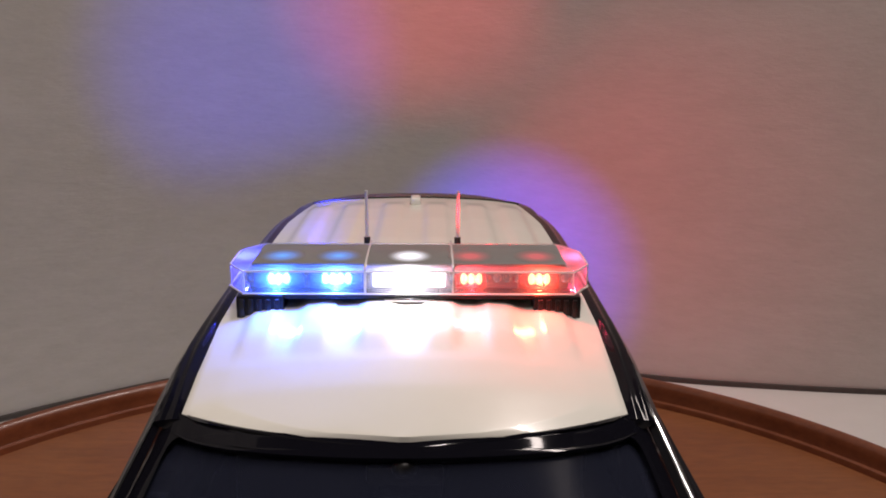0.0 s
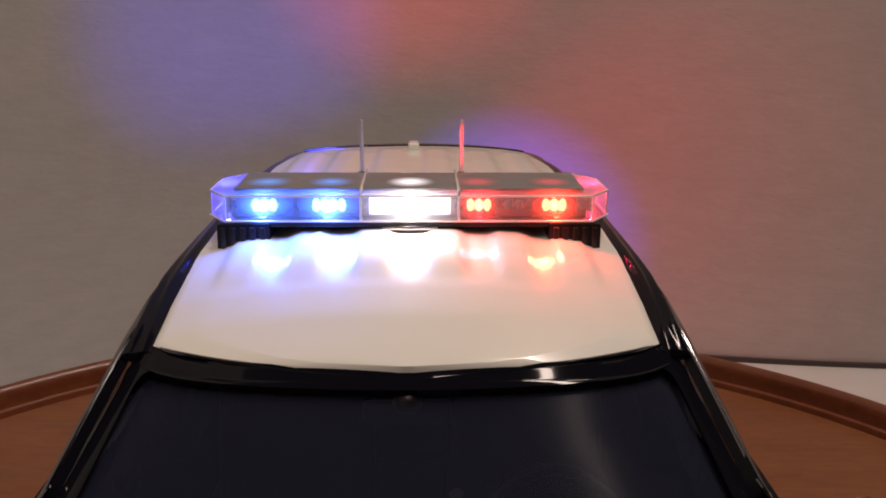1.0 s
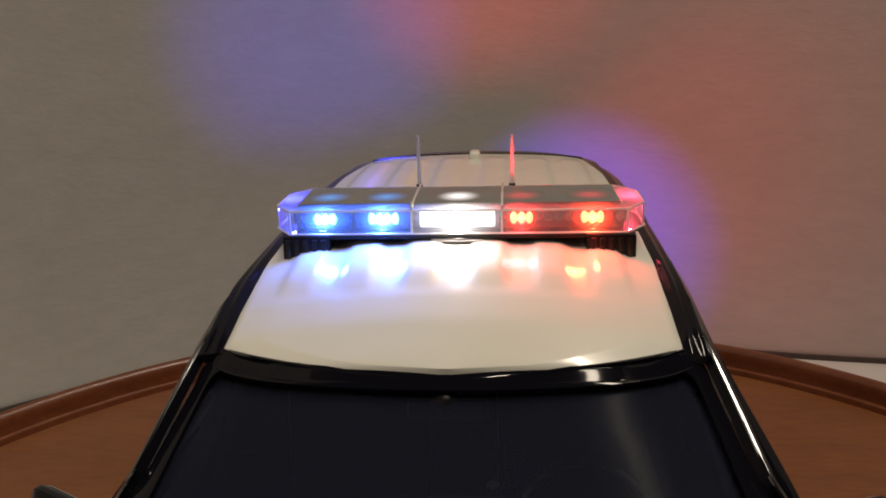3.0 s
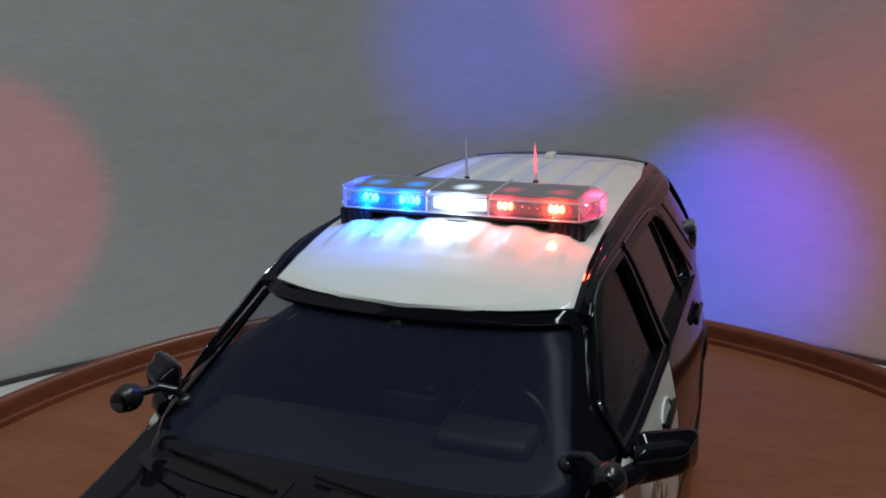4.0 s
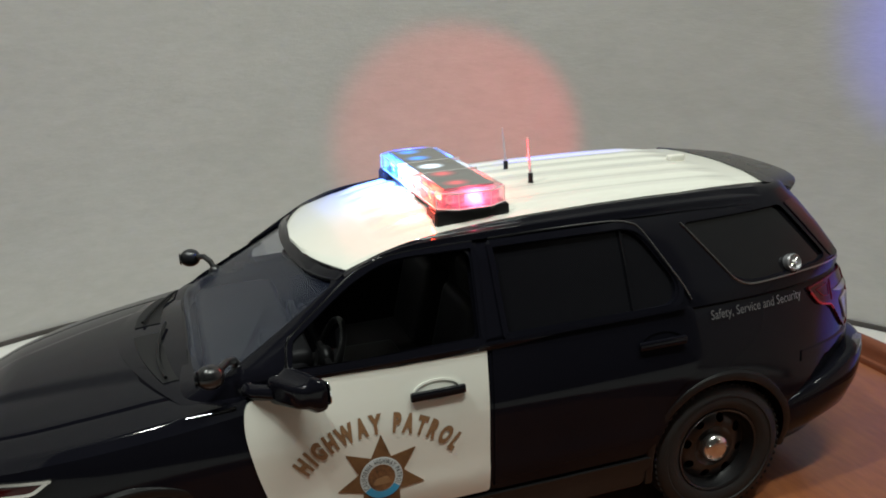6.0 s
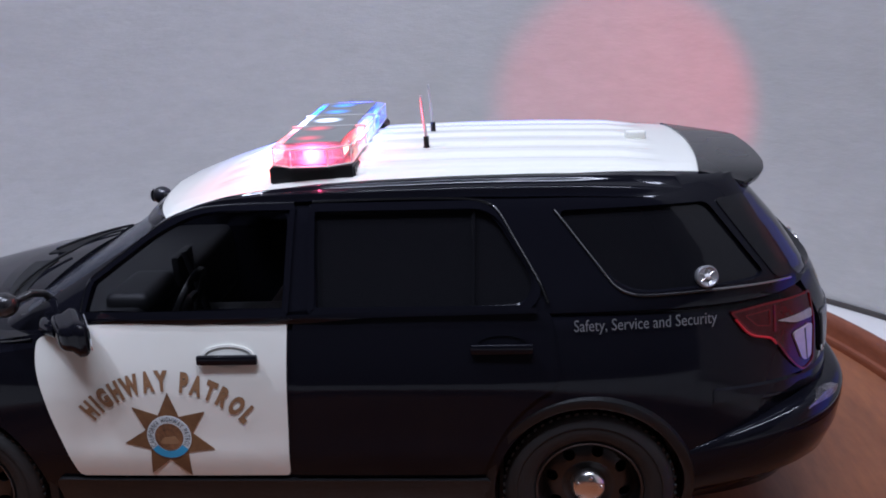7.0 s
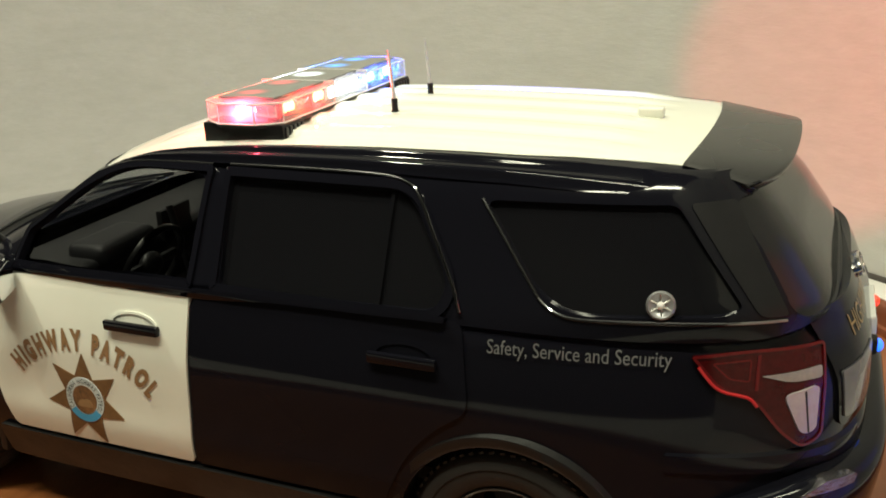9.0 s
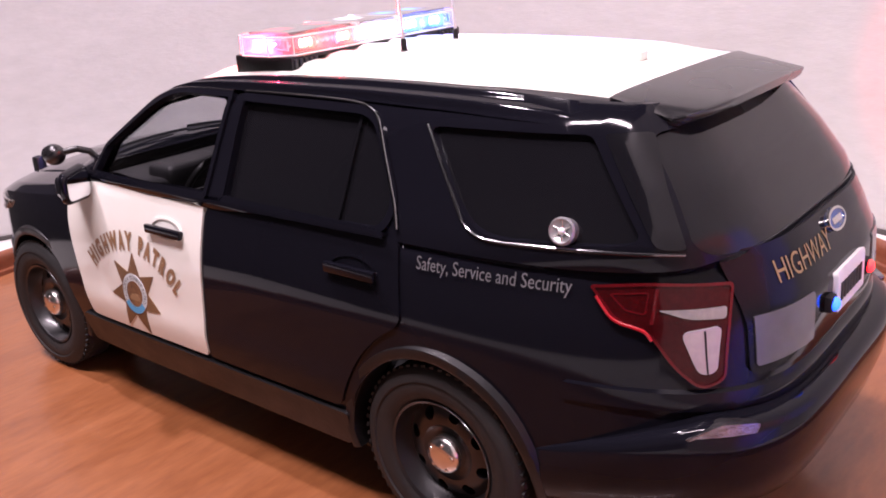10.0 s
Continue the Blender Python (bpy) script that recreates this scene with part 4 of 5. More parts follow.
def inner_line(line, d):
    mid = sum((Vector(p) for p in line), Vector((0, 0))) / len(line)
    return [p + (mid - p).normalized() * d for p in line]


edge_s = arc_s(1.10, x=0.655)


def tail_point(y, z):
    return (arc_s(z, y), z)


TAIL = rounded([tail_point(1.839, 1.155), tail_point(1.932, 1.05), tail_point(2.026, 1.027), tail_point(2.108, 0.911), tail_point(2.177, 0.842), (edge_s + 0.01, 0.875), (edge_s, 1.168), tail_point(2.0, 1.172)],
               [0.015, 0.04, 0.05, 0.04, 0.04, 0.03, 0.02, 0.06], 0.03)
WING = rounded([tail_point(1.839, 1.155), tail_point(1.932, 1.05), tail_point(2.026, 1.027), (edge_s, 1.027), (edge_s, 1.168), tail_point(2.0, 1.172)], [0.015, 0.04, 0.02, 0.0, 0.02, 0.06], 0.03)
DROP = rounded([tail_point(2.026, 1.028), tail_point(2.108, 0.911), tail_point(2.177, 0.842), (edge_s + 0.01, 0.875), (edge_s, 1.028)], [0.0, 0.04, 0.04, 0.03, 0.0], 0.03)
STRIP = rounded([tail_point(2.045, 1.092), tail_point(2.13, 1.066), (edge_s - 0.012, 1.066), (edge_s - 0.014, 1.102), tail_point(2.15, 1.097)], [0.01, 0.03, 0.012, 0.012, 0.03], 0.03)
LOWER = rounded([tail_point(2.112, 1.03), tail_point(2.168, 0.895), (edge_s - 0.022, 0.902), (edge_s - 0.024, 1.05)], [0.03, 0.03, 0.025, 0.02], 0.03)
SEAM = rounded([tail_point(2.168, 1.036), tail_point(2.186, 0.900), tail_point(2.190, 0.900), tail_point(2.173, 1.037)], 0.001, 0.03)
for side, surface in ((1, rear_left), (-1, rear_right)):
    def use(line):
        return line if side > 0 else mirrored(line)
    lamp_body = part("tail_lamp", patch(patch(bmesh.new(), use(WING), surface, 0.012, -0.03, 5), use(DROP), surface, 0.012, -0.03, 5), RED_LENS, car, "dark red tail lamp with a white lower lens")
    part("lamp_edge", band(bmesh.new(), use(TAIL), surface, 0.009, 0.017, 0.0), RED_EDGE, lamp_body, "dull red lamp edge")
    glint = [Vector(surface((1 if side > 0 else -1) * u, v)) for u, v in (tail_point(y, z) for y, z in ((1.862, 1.128), (1.888, 1.096), (1.915, 1.068), (1.945, 1.052), (1.985, 1.042), (2.018, 1.030), (2.04, 1.004)))]
    part("lamp_glint", tube(bmesh.new(), eased_path([p + Vector((side * 0.014, 0.006, 0)) for p in glint]), 0.0055), RED_LIT, lamp_body, "glowing red line along the lamp")
    part("lamp_strip", patch(bmesh.new(), use(STRIP), surface, 0.018, 0.0, 3), STRIP_LENS, lamp_body, "clear reversing lens strip")
    part("lamp_lens", patch(bmesh.new(), use(LOWER), surface, 0.021, 0.0, 4), TAIL_WHITE, lamp_body, "pinkish white lower lens")
    part("lens_seam", patch(bmesh.new(), use(SEAM), surface, 0.0225, 0.015, 1), PLASTIC, lamp_body)
    divider = rounded([tail_point(2.03, 1.05), tail_point(2.04, 1.05), tail_point(2.04, 1.155), tail_point(2.03, 1.155)], 0.003)
    part("lamp_divider", patch(bmesh.new(), use(divider), surface, 0.016, 0.0, 2), RED_EDGE, lamp_body)
    groove = rounded([tail_point(1.90, 1.135), tail_point(1.955, 1.085), tail_point(2.015, 1.075), tail_point(2.015, 1.145)], 0.012)
    part("lamp_cell", band(bmesh.new(), use(groove), surface, 0.005, 0.0155, 0.0), RED_EDGE, lamp_body)
    # strobe behind the rear side glass
    eye = Vector((side * (cabin_x(1.745, 1.32) + 0.004), 1.745, 1.318))
    out = Vector((side, 0.1, 0.35)).normalized()
    m = Matrix.Translation(eye) @ out.to_track_quat("Z", "Y").to_matrix().to_4x4()
    case = part("strobe", lathe(bmesh.new(), [(0.0, -0.03), (0.044, -0.03), (0.046, 0.008), (0.040, 0.016), (0.034, 0.008), (0.0, -0.004)], m, 28), DIM_SILVER, car, "round silver strobe in the rear side glass")
    part("bulb", ball(bmesh.new(), eye + out * 0.008, (0.013, 0.013, 0.013)), STROBE_RED if side < 0 else CLEAR_LENS, case, "lit red strobe bulb" if side < 0 else "clear unlit strobe bulb")
    for k in range(3):
        a = math.pi * (0.2 + k / 3)
        arm = m @ Vector((0.036 * math.cos(a), 0.036 * math.sin(a), 0.006)), m @ Vector((-0.036 * math.cos(a), -0.036 * math.sin(a), 0.006))
        part("reflector_rib", rod(bmesh.new(), *arm, 0.003, sides=6), CHROME, case)


def skirt(z_list, grow_list, rear, y_from, name, mat, label, drop=1.0):
    """A bumper: rows along the end of the body from one wheel to the other."""
    bm = bmesh.new()
    rows = []
    for z, grow in zip(z_list, grow_list):
        pts = [p.lerp(q, min(max((abs(p.y) - y_from) / 0.45, 0), 1)) for (_, p), (_, q) in zip(arc_points(z, rear, min(grow, 0.006)), arc_points(z, rear, grow)) if abs(p.y) > y_from]
        half = []
        for k in range(41):
            u = k / 40 * (len(pts) - 1)
            a = int(u)
            half.append(pts[a].lerp(pts[min(a + 1, len(pts) - 1)], u - a))
        line = half + [Vector((-p.x, p.y)) for p in half[-2::-1]]
        rows.append([bm.verts.new((p.x, p.y, 0.3 + (z - 0.3) * (drop + (1 - drop) * min(max((abs(p.y) - y_from) / 0.55, 0), 1)))) for p in line])
    for p, q in zip(rows, rows[1:]):
        for k in range(len(p) - 1):
            bm.faces.new((p[k], p[k + 1], q[k + 1], q[k]))
    return part(name, bm, mat, car, label)


skirt([0.30, 0.36, 0.44, 0.56, 0.66, 0.72, 0.745, 0.76, 0.765, 0.768], [-0.06, 0.01, 0.05, 0.075, 0.085, 0.085, 0.075, 0.055, 0.02, -0.05], True, 1.66, "rear_bumper", BLACK_PAINT, "gloss black rear bumper", 0.55)
skirt([0.77, 0.80, 0.83, 0.85], [0.012, 0.014, 0.010, -0.01], True, 1.78, "bumper_step", BLACK_PAINT, "gloss black bumper top")
skirt([0.27, 0.33, 0.42, 0.55, 0.62, 0.66], [-0.05, 0.0, 0.02, 0.03, 0.02, -0.03], False, 2.06, "front_bumper", PLASTIC, "matt black front bumper")

for side, surface in ((1, rear_left), (-1, rear_right)):
    line = rounded([(arc_s(0.7, 2.13), 0.715), (arc_s(0.7, x=0.665), 0.70), (arc_s(0.7, x=0.65), 0.755), (arc_s(0.7, 2.21), 0.765)], 0.015, 0.03)
    part("reflector", patch(bmesh.new(), line if side > 0 else mirrored(line), surface, 0.096, 0.05, 3), FACET, car, "silver faceted bumper reflector")

# tailgate: panel, plate, badge, lamps
gate = part("tailgate", patch(bmesh.new(), rounded([(-0.635, 0.87), (0.635, 0.87), (0.635, 1.0), (0.635, 1.25), (-0.635, 1.25), (-0.635, 1.0)], 0.04), tail_surface, 0.012, -0.02, 8), BLACK_PAINT, car, "gloss black tailgate")
for x0, x1 in ((-0.615, -0.33), (0.33, 0.615)):
    part("gate_panel", patch(bmesh.new(), rounded([(x0, 0.90), (x1, 0.90), (x1, 1.06), (x0, 1.06)], 0.012), tail_surface, 0.016, 0.0, 3), GATE_GREY, gate, "satin grey tailgate panel")
plate = part("number_plate", patch(bmesh.new(), rounded([(-0.155, 0.925), (0.155, 0.925), (0.155, 1.06), (-0.155, 1.06)], 0.012), tail_surface, 0.030, 0.0, 2), WHITE_INK, gate, "white number plate with dark bars")
for k in range(7):
    x = -0.125 + 0.036 * k
    part("plate_bar", patch(bmesh.new(), rounded([(x, 0.96), (x + 0.024, 0.96), (x + 0.024, 1.025), (x, 1.025)], 0.003), tail_surface, 0.033, 0.02, 1), CABIN, plate)
oval = [Vector((0.085 * math.cos(2 * math.pi * k / 40), 1.20 + 0.036 * math.sin(2 * math.pi * k / 40))) for k in range(40)]
badge = part("badge", patch(bmesh.new(), oval, tail_surface, 0.024, 0.0, 3), BADGE_BLUE, gate, "blue oval badge with a silver edge")
part("badge_edge", band(bmesh.new(), oval, tail_surface, 0.008, 0.030, 0.0), CHROME, badge)
part("badge_mark", patch(bmesh.new(), rounded([(-0.045, 1.19), (0.045, 1.19), (0.045, 1.208), (-0.045, 1.208)], 0.008), tail_surface, 0.028, 0.01, 2), CHROME, badge)
for x, mat, label in ((0.205, LED_BLUE, "lit blue plate strobe"), (-0.205, LED_RED, "lit red plate strobe")):
    y = tail_surface(-x, 0.98)[1]
    case = part("plate_strobe", box(bmesh.new(), (x - 0.03, y, 0.95), (x + 0.03, y + 0.035, 1.01), 0.012), CABIN, gate)
    part("bulb", ball(bmesh.new(), (x, y + 0.036, 0.98), (0.024, 0.018, 0.024)), mat, case, label)
bm = bmesh.new()
rod(bm, (0.02, 2.22, 1.245), (-0.30, 2.20, 1.262), 0.007, sides=8)
rod(bm, (-0.02, 2.235, 1.24), (0.02, 2.22, 1.262), 0.016, sides=10)
part("rear_wiper", bm, PLASTIC, car)

# front: grille, headlamps, push bar
part("grille", patch(bmesh.new(), rounded([(-0.5, 0.62), (0.5, 0.62), (0.55, 0.86), (-0.55, 0.86)], 0.05), lambda x, z: (x, arc_at(arc_s(z, x=max(abs(x), 0.001), rear=False), z, False)[1], z), 0.012, -0.02, 5), PLASTIC, car, "black front grille")
HEAD = rounded([(-arc_s(0.85, x=0.56, rear=False), 0.80), (-arc_s(0.88, 2.02, rear=False), 0.86), (-arc_s(0.9, 1.93, rear=False), 0.925), (-arc_s(0.9, x=0.6, rear=False), 0.90)], [0.03, 0.03, 0.02, 0.03], 0.03)
for side, surface in ((1, front_left), (-1, front_right)):
    line = HEAD if side > 0 else mirrored(HEAD)
    head = part("headlamp", patch(bmesh.new(), line, surface, 0.012, -0.03, 5), CABIN, car, "dark headlamp with silver edge and red lens")
    part("headlamp_edge", band(bmesh.new(), line, surface, 0.014, 0.018, 0.0), CHROME, head)
    part("headlamp_lens", patch(bmesh.new(), inner_line(line, 0.03), surface, 0.015, 0.0, 3), RED_LENS, head, "dim red lamp lens")
bm = bmesh.new()
for x in (-0.30, 0.30):
    box(bm, (x - 0.035, -2.74, 0.42), (x + 0.035, -2.66, 0.98), 0.025)
    box(bm, (x - 0.02, -2.68, 0.5), (x + 0.02, -2.46, 0.6), 0.01)
for z in (0.56, 0.72, 0.86):
    rod(bm, (-0.30, -2.70, z), (0.30, -2.70, z), 0.025, sides=12)
part("push_bar", bm, PLASTIC, car, "black push bar on the nose")

# screen base and wipers
def cowl_point(x, u, lift=0.0):
    """On the panel between windscreen (u = 0) and bonnet (u = 1)."""
    back = screen_surface(min(max(x, -0.80), 0.80), 1.165)[1] + 0.03
    front = -1.665 + 0.25 * (abs(x) / 0.74) ** 2
    y = back + (front - back) * u
    return Vector((x, y, 1.186 - 0.085 * (abs(x) / 0.82) ** 2.2 + 0.05 * (y + 1.42) - 0.006 * u + lift))


bm = bmesh.new()
rows = [[bm.verts.new(cowl_point(-0.80 + 1.6 * k / 40, u, 0.006 * math.sin(math.pi * u))) for u in (0, 0.15, 0.35, 0.5, 0.65, 0.85, 0.96, 1.0)] for k in range(41)]
for p, q in zip(rows, rows[1:]):
    for c in range(7):
        bm.faces.new((p[c], p[c + 1], q[c + 1], q[c]))
bmesh.ops.recalc_face_normals(bm, faces=bm.faces)
bmesh.ops.solidify(bm, geom=list(bm.faces), thickness=0.03)
cowl = part("cowl", bm, BLACK_PAINT, car, "gloss black panel below the windscreen")
for x0, x1 in ((0.06, 0.60), (-0.62, -0.08)):
    bm, rings = bmesh.new(), []
    for k in range(13):
        x = x0 + (x1 - x0) * k / 12
        rings.append([bm.verts.new(cowl_point(x, u, 0.010)) for u in (0.35, 0.55, 0.75)])
    for p, q in zip(rings, rings[1:]):
        for c in range(2):
            bm.faces.new((p[c], p[c + 1], q[c + 1], q[c]))
    bmesh.ops.recalc_face_normals(bm, faces=bm.faces)
    bmesh.ops.solidify(bm, geom=list(bm.faces), thickness=0.006)
    part("cowl_strip", bm, CABIN, cowl, "dark strip laid on the panel")
for x0, x1 in ((0.58, -0.02), (-0.10, -0.66)):
    path = [cowl_point(x0 + (x1 - x0) * k / 12, 0.62 - 0.36 * k / 12, 0.024) for k in range(13)]
    part("wiper", tube(bmesh.new(), path, 0.008, 6), CABIN, car, "slim black windscreen wiper")

# mirrors, spot lamps
for s in (1, -1):
    # added bright bead in place of the highlight on the wing's black paint
    crease = [(s * 0.825, -1.63, 1.040), (s * 0.847, -1.50, 1.062), (s * 0.870, -1.38, 1.074), (s * 0.892, -1.26, 1.086), (s * 0.905, -1.16, 1.102)]
    part("wing_highlight", tube(bmesh.new(), eased_path([(p[0] + s * 0.009, p[1], p[2] + 0.010) for p in crease]), 0.0062), EDGE_HIGHLIGHT, car, "highlight along the front wing as a bright metal bead")
    bm = bmesh.new()
    box(bm, (s * 1.035 - 0.105, -0.975, 1.105), (s * 1.035 + 0.105, -0.835, 1.275), 0.052, segs=5)
    for v in bm.verts:
        out = abs(v.co.x) - 1.035
        if v.co.y < -0.92:
            v.co.z = 1.185 + (v.co.z - 1.185) * 0.74
            v.co.x = s * (1.035 + out * 0.86)
        v.co.z += 0.10 * out if v.co.z < 1.19 else -0.04 * out
        v.co.y += 0.62 * out
    shell = part("wing_mirror", bm, BLACK_PAINT, car, "black wing mirror with a bare glass face")
    pane = rounded([(s * 0.955, 1.125), (s * 1.125, 1.14), (s * 1.12, 1.25), (s * 0.955, 1.255)], 0.03)
    bm = bmesh.new()
    loop = [[bm.verts.new((p[0], -0.833 + off + 0.62 * (abs(p[0]) - 1.035), p[1])) for p in pane] for off in (0.0, 0.004)]
    for k in range(len(pane)):
        j = (k + 1) % len(pane)
        bm.faces.new((loop[0][k], loop[0][j], loop[1][j], loop[1][k]))
    bm.faces.new(loop[0])
    bm.faces.new(loop[1])
    part("mirror_glass", bm, MIRROR, shell, "silver mirror glass")
    part("mirror_arm", tube(bmesh.new(), [(s * 0.87, -1.10, 1.165), (s * 0.92, -1.07, 1.17), (s * 0.97, -0.99, 1.175)], 0.036, 12), BLACK_PAINT, shell)
    spot = bmesh.new()
    ball(spot, (s * 0.915, -1.25, 1.275), (0.055, 0.062, 0.055), u=24, v=16)
    part_spot = part("spot_lamp", spot, STEEL_BLACK, car, "black pillar spot lamp")
    arm = bmesh.new()
    pts = [(0.88, -1.21, 1.285), (0.83, -1.17, 1.295), (0.78, -1.14, 1.275), (0.755, -1.12, 1.235)]
    for p, q in zip(pts, pts[1:]):
        rod(arm, (s * p[0], p[1], p[2]), (s * q[0], q[1], q[2]), 0.017, sides=10)
        ball(arm, (s * q[0], q[1], q[2]), (0.017, 0.017, 0.017), u=10, v=8)
    ball(arm, (s * 0.755, -1.12, 1.225), (0.035, 0.035, 0.03))
    part("spot_arm", arm, STEEL_BLACK, part_spot)
    front = Matrix.Translation((s * 0.915, -1.305, 1.275)) @ Matrix.Rotation(radians(90), 4, "X")
    part("spot_lens", lathe(bmesh.new(), [(0.0, 0.012), (0.03, 0.010), (0.04, 0.0), (0.0, 0.0)], front, 24), TINT, part_spot)


# ---- inside the car ----
def build_seat(x, y, wide, name="seat"):
    cushion = bmesh.new()
    box(cushion, (x - wide / 2, y - 0.28, 0.60), (x + wide / 2, y + 0.25, 0.80), 0.06, segs=3)
    seat = part(name, cushion, CABIN, car, "black moulded cabin seat")
    back = bmesh.new()
    box(back, (x - wide / 2, y + 0.15, 0.72), (x + wide / 2, y + 0.30, 1.26), 0.06, Matrix.Rotation(radians(-14), 4, "X"), 3)
    part("backrest", back, CABIN, seat)
    for hx in ((x,) if wide < 0.8 else (x - 0.36, x + 0.36)):
        part("headrest", box(bmesh.new(), (hx - 0.13, y + 0.25, 1.26), (hx + 0.13, y + 0.36, 1.44), 0.04, segs=3), CABIN, seat)


for x in (-0.38, 0.38):
    build_seat(x, -0.18, 0.52)
build_seat(0, 0.85, 1.3, "rear_seat")
part("cabin_floor", box(bmesh.new(), (-0.84, -1.25, 0.50), (0.84, 2.05, 0.56), 0.01), CABIN, car)
bm = bmesh.new()
box(bm, (-0.80, -1.26, 0.72), (0.80, -0.78, 1.12), 0.06, segs=4)
box(bm, (0.20, -0.98, 1.06), (0.58, -0.76, 1.18), 0.05, segs=4)
box(bm, (-0.15, -0.85, 0.60), (0.15, -0.2, 0.86), 0.04, segs=3)
dash = part("dashboard", bm, CABIN, car, "black dashboard")
m = Matrix.Translation((0.38, -0.66, 1.04)) @ Matrix.Rotation(radians(66), 4, "X")
wheel_bm = lathe(bmesh.new(), [(0.18, 0), (0.183, 0.012), (0.195, 0.018), (0.207, 0.012), (0.21, 0), (0.207, -0.012), (0.195, -0.018), (0.183, -0.012), (0.18, 0)], m, 40)
box(wheel_bm, (0.20, -0.69, 1.02), (0.56, -0.66, 1.06), 0.008)
ball(wheel_bm, (0.38, -0.67, 1.04), (0.07, 0.04, 0.06))
part("steering_wheel", wheel_bm, PLASTIC, car)
bm = bmesh.new()
box(bm, (-0.11, -0.71, 1.41), (0.11, -0.68, 1.47), 0.015)
rod(bm, (0, -0.70, 1.44), (0, -0.755, 1.495), 0.012)
ball(bm, (0, -0.762, 1.497), (0.036, 0.03, 0.03))
part("rear_view_mirror", bm, PLASTIC, car)
part("partition", box(bmesh.new(), (-0.70, 0.28, 0.9), (0.70, 0.30, 1.60), 0.01), CABIN, car, "black partition behind the seats")
bm = bmesh.new()
rod(bm, (0.16, -0.62, 0.86), (0.12, -0.74, 1.24), 0.018)
box(bm, (-0.06, -0.80, 1.06), (0.16, -0.76, 1.22), 0.012)
part("console_screen", bm, CABIN, car)


# ---- light bar ----
def bar_outline(wide, cut, y0, y1):
    return [Vector(p) for p in ((-wide + cut, y0), (wide - cut, y0), (wide, y0 + cut * 1.5), (wide, y1 - cut * 1.5), (wide - cut, y1), (-wide + cut, y1), (-wide, y1 - cut * 1.5), (-wide, y0 + cut * 1.5))]


def slab(bm, outline, z0, z1, shrink=0.0):
    mid = sum(outline, Vector((0, 0))) / len(outline)
    low = [bm.verts.new((p.x, p.y, z0)) for p in outline]
    high = [bm.verts.new((p.x - math.copysign(min(shrink, abs(p.x)), p.x), p.y + (mid.y - p.y) * shrink * 2, z1)) for p in outline]
    n = len(low)
    for k in range(n):
        bm.faces.new((low[k], low[(k + 1) % n], high[(k + 1) % n], high[k]))
    bm.faces.new(low)
    bm.faces.new(high)
    return bm


BAR0, BAR1, BAR_LOW, BAR_HIGH = -0.095, 0.255, 1.772, 1.864
base = slab(bmesh.new(), bar_outline(0.600, 0.06, BAR0 + 0.004, BAR1 - 0.004), 1.757, BAR_LOW)
light_bar = part("light_bar", base, PLASTIC, car, "clear police light bar lit blue, white and red", sharp=30)
lens = slab(bmesh.new(), bar_outline(0.612, 0.062, BAR0, BAR1), BAR_LOW + 0.002, BAR_HIGH - 0.012, 0.004)
shell = part("lens", lens, CLEAR, light_bar, "clear plastic lens", sharp=20)
shell.visible_shadow = False
rim_line = bar_outline(0.608, 0.060, BAR0 + 0.002, BAR1 - 0.002)
lens_top = slab(bmesh.new(), rim_line, BAR_HIGH - 0.011, BAR_HIGH - 0.003, 0.01)
lid = part("lens_rim", lens_top, CLEAR, light_bar, sharp=20)
lid.visible_shadow = False
edge = bmesh.new()
for z, grow in ((BAR_LOW + 0.004, 0.003), (BAR_HIGH - 0.012, 0.0)):
    line = bar_outline(0.612 + grow, 0.062, BAR0 - grow, BAR1 + grow)
    for p, q in zip(line, line[1:] + line[:1]):
        rod(edge, (*p, z), (*q, z), 0.0035, sides=6)
for p in bar_outline(0.611, 0.062, BAR0, BAR1):
    rod(edge, (*p, BAR_LOW), (*p, BAR_HIGH - 0.012), 0.003, sides=6)
ob = part("lens_edge", edge, CLEAR_LENS, light_bar, "pale moulded lens edge")
for x0, x1 in ((-0.53, -0.151), (-0.143, 0.143), (0.151, 0.53)):
    bm = bmesh.new()
    box(bm, (x0, BAR0 + 0.045, BAR_HIGH - 0.006), (x1, BAR1 - 0.045, BAR_HIGH + 0.004), 0.004)
    part("top_panel", bm, GREY_TOP, light_bar, "dark grey bar cover panel")
for x in (-0.147, 0.147):
    bm = bmesh.new()
    box(bm, (x - 0.004, BAR0 - 0.003, BAR_LOW + 0.004), (x + 0.004, BAR0 + 0.004, BAR_HIGH), 0.001)
    box(bm, (x - 0.004, BAR0 - 0.003, BAR_HIGH - 0.006), (x + 0.004, BAR1 + 0.003, BAR_HIGH + 0.006), 0.001)
    box(bm, (x - 0.004, BAR1 - 0.004, BAR_LOW + 0.004), (x + 0.004, BAR1 + 0.003, BAR_HIGH), 0.001)
    part("divider", bm, CLEAR_LENS, light_bar, "pale divider strip")
core = bmesh.new()
box(core, (-0.545, BAR0 + 0.075, BAR_LOW), (0.545, BAR1 - 0.075, BAR_HIGH - 0.014), 0.004)
part("reflector_wall", core, SEAM_GREY, light_bar)
cup = bmesh.new()
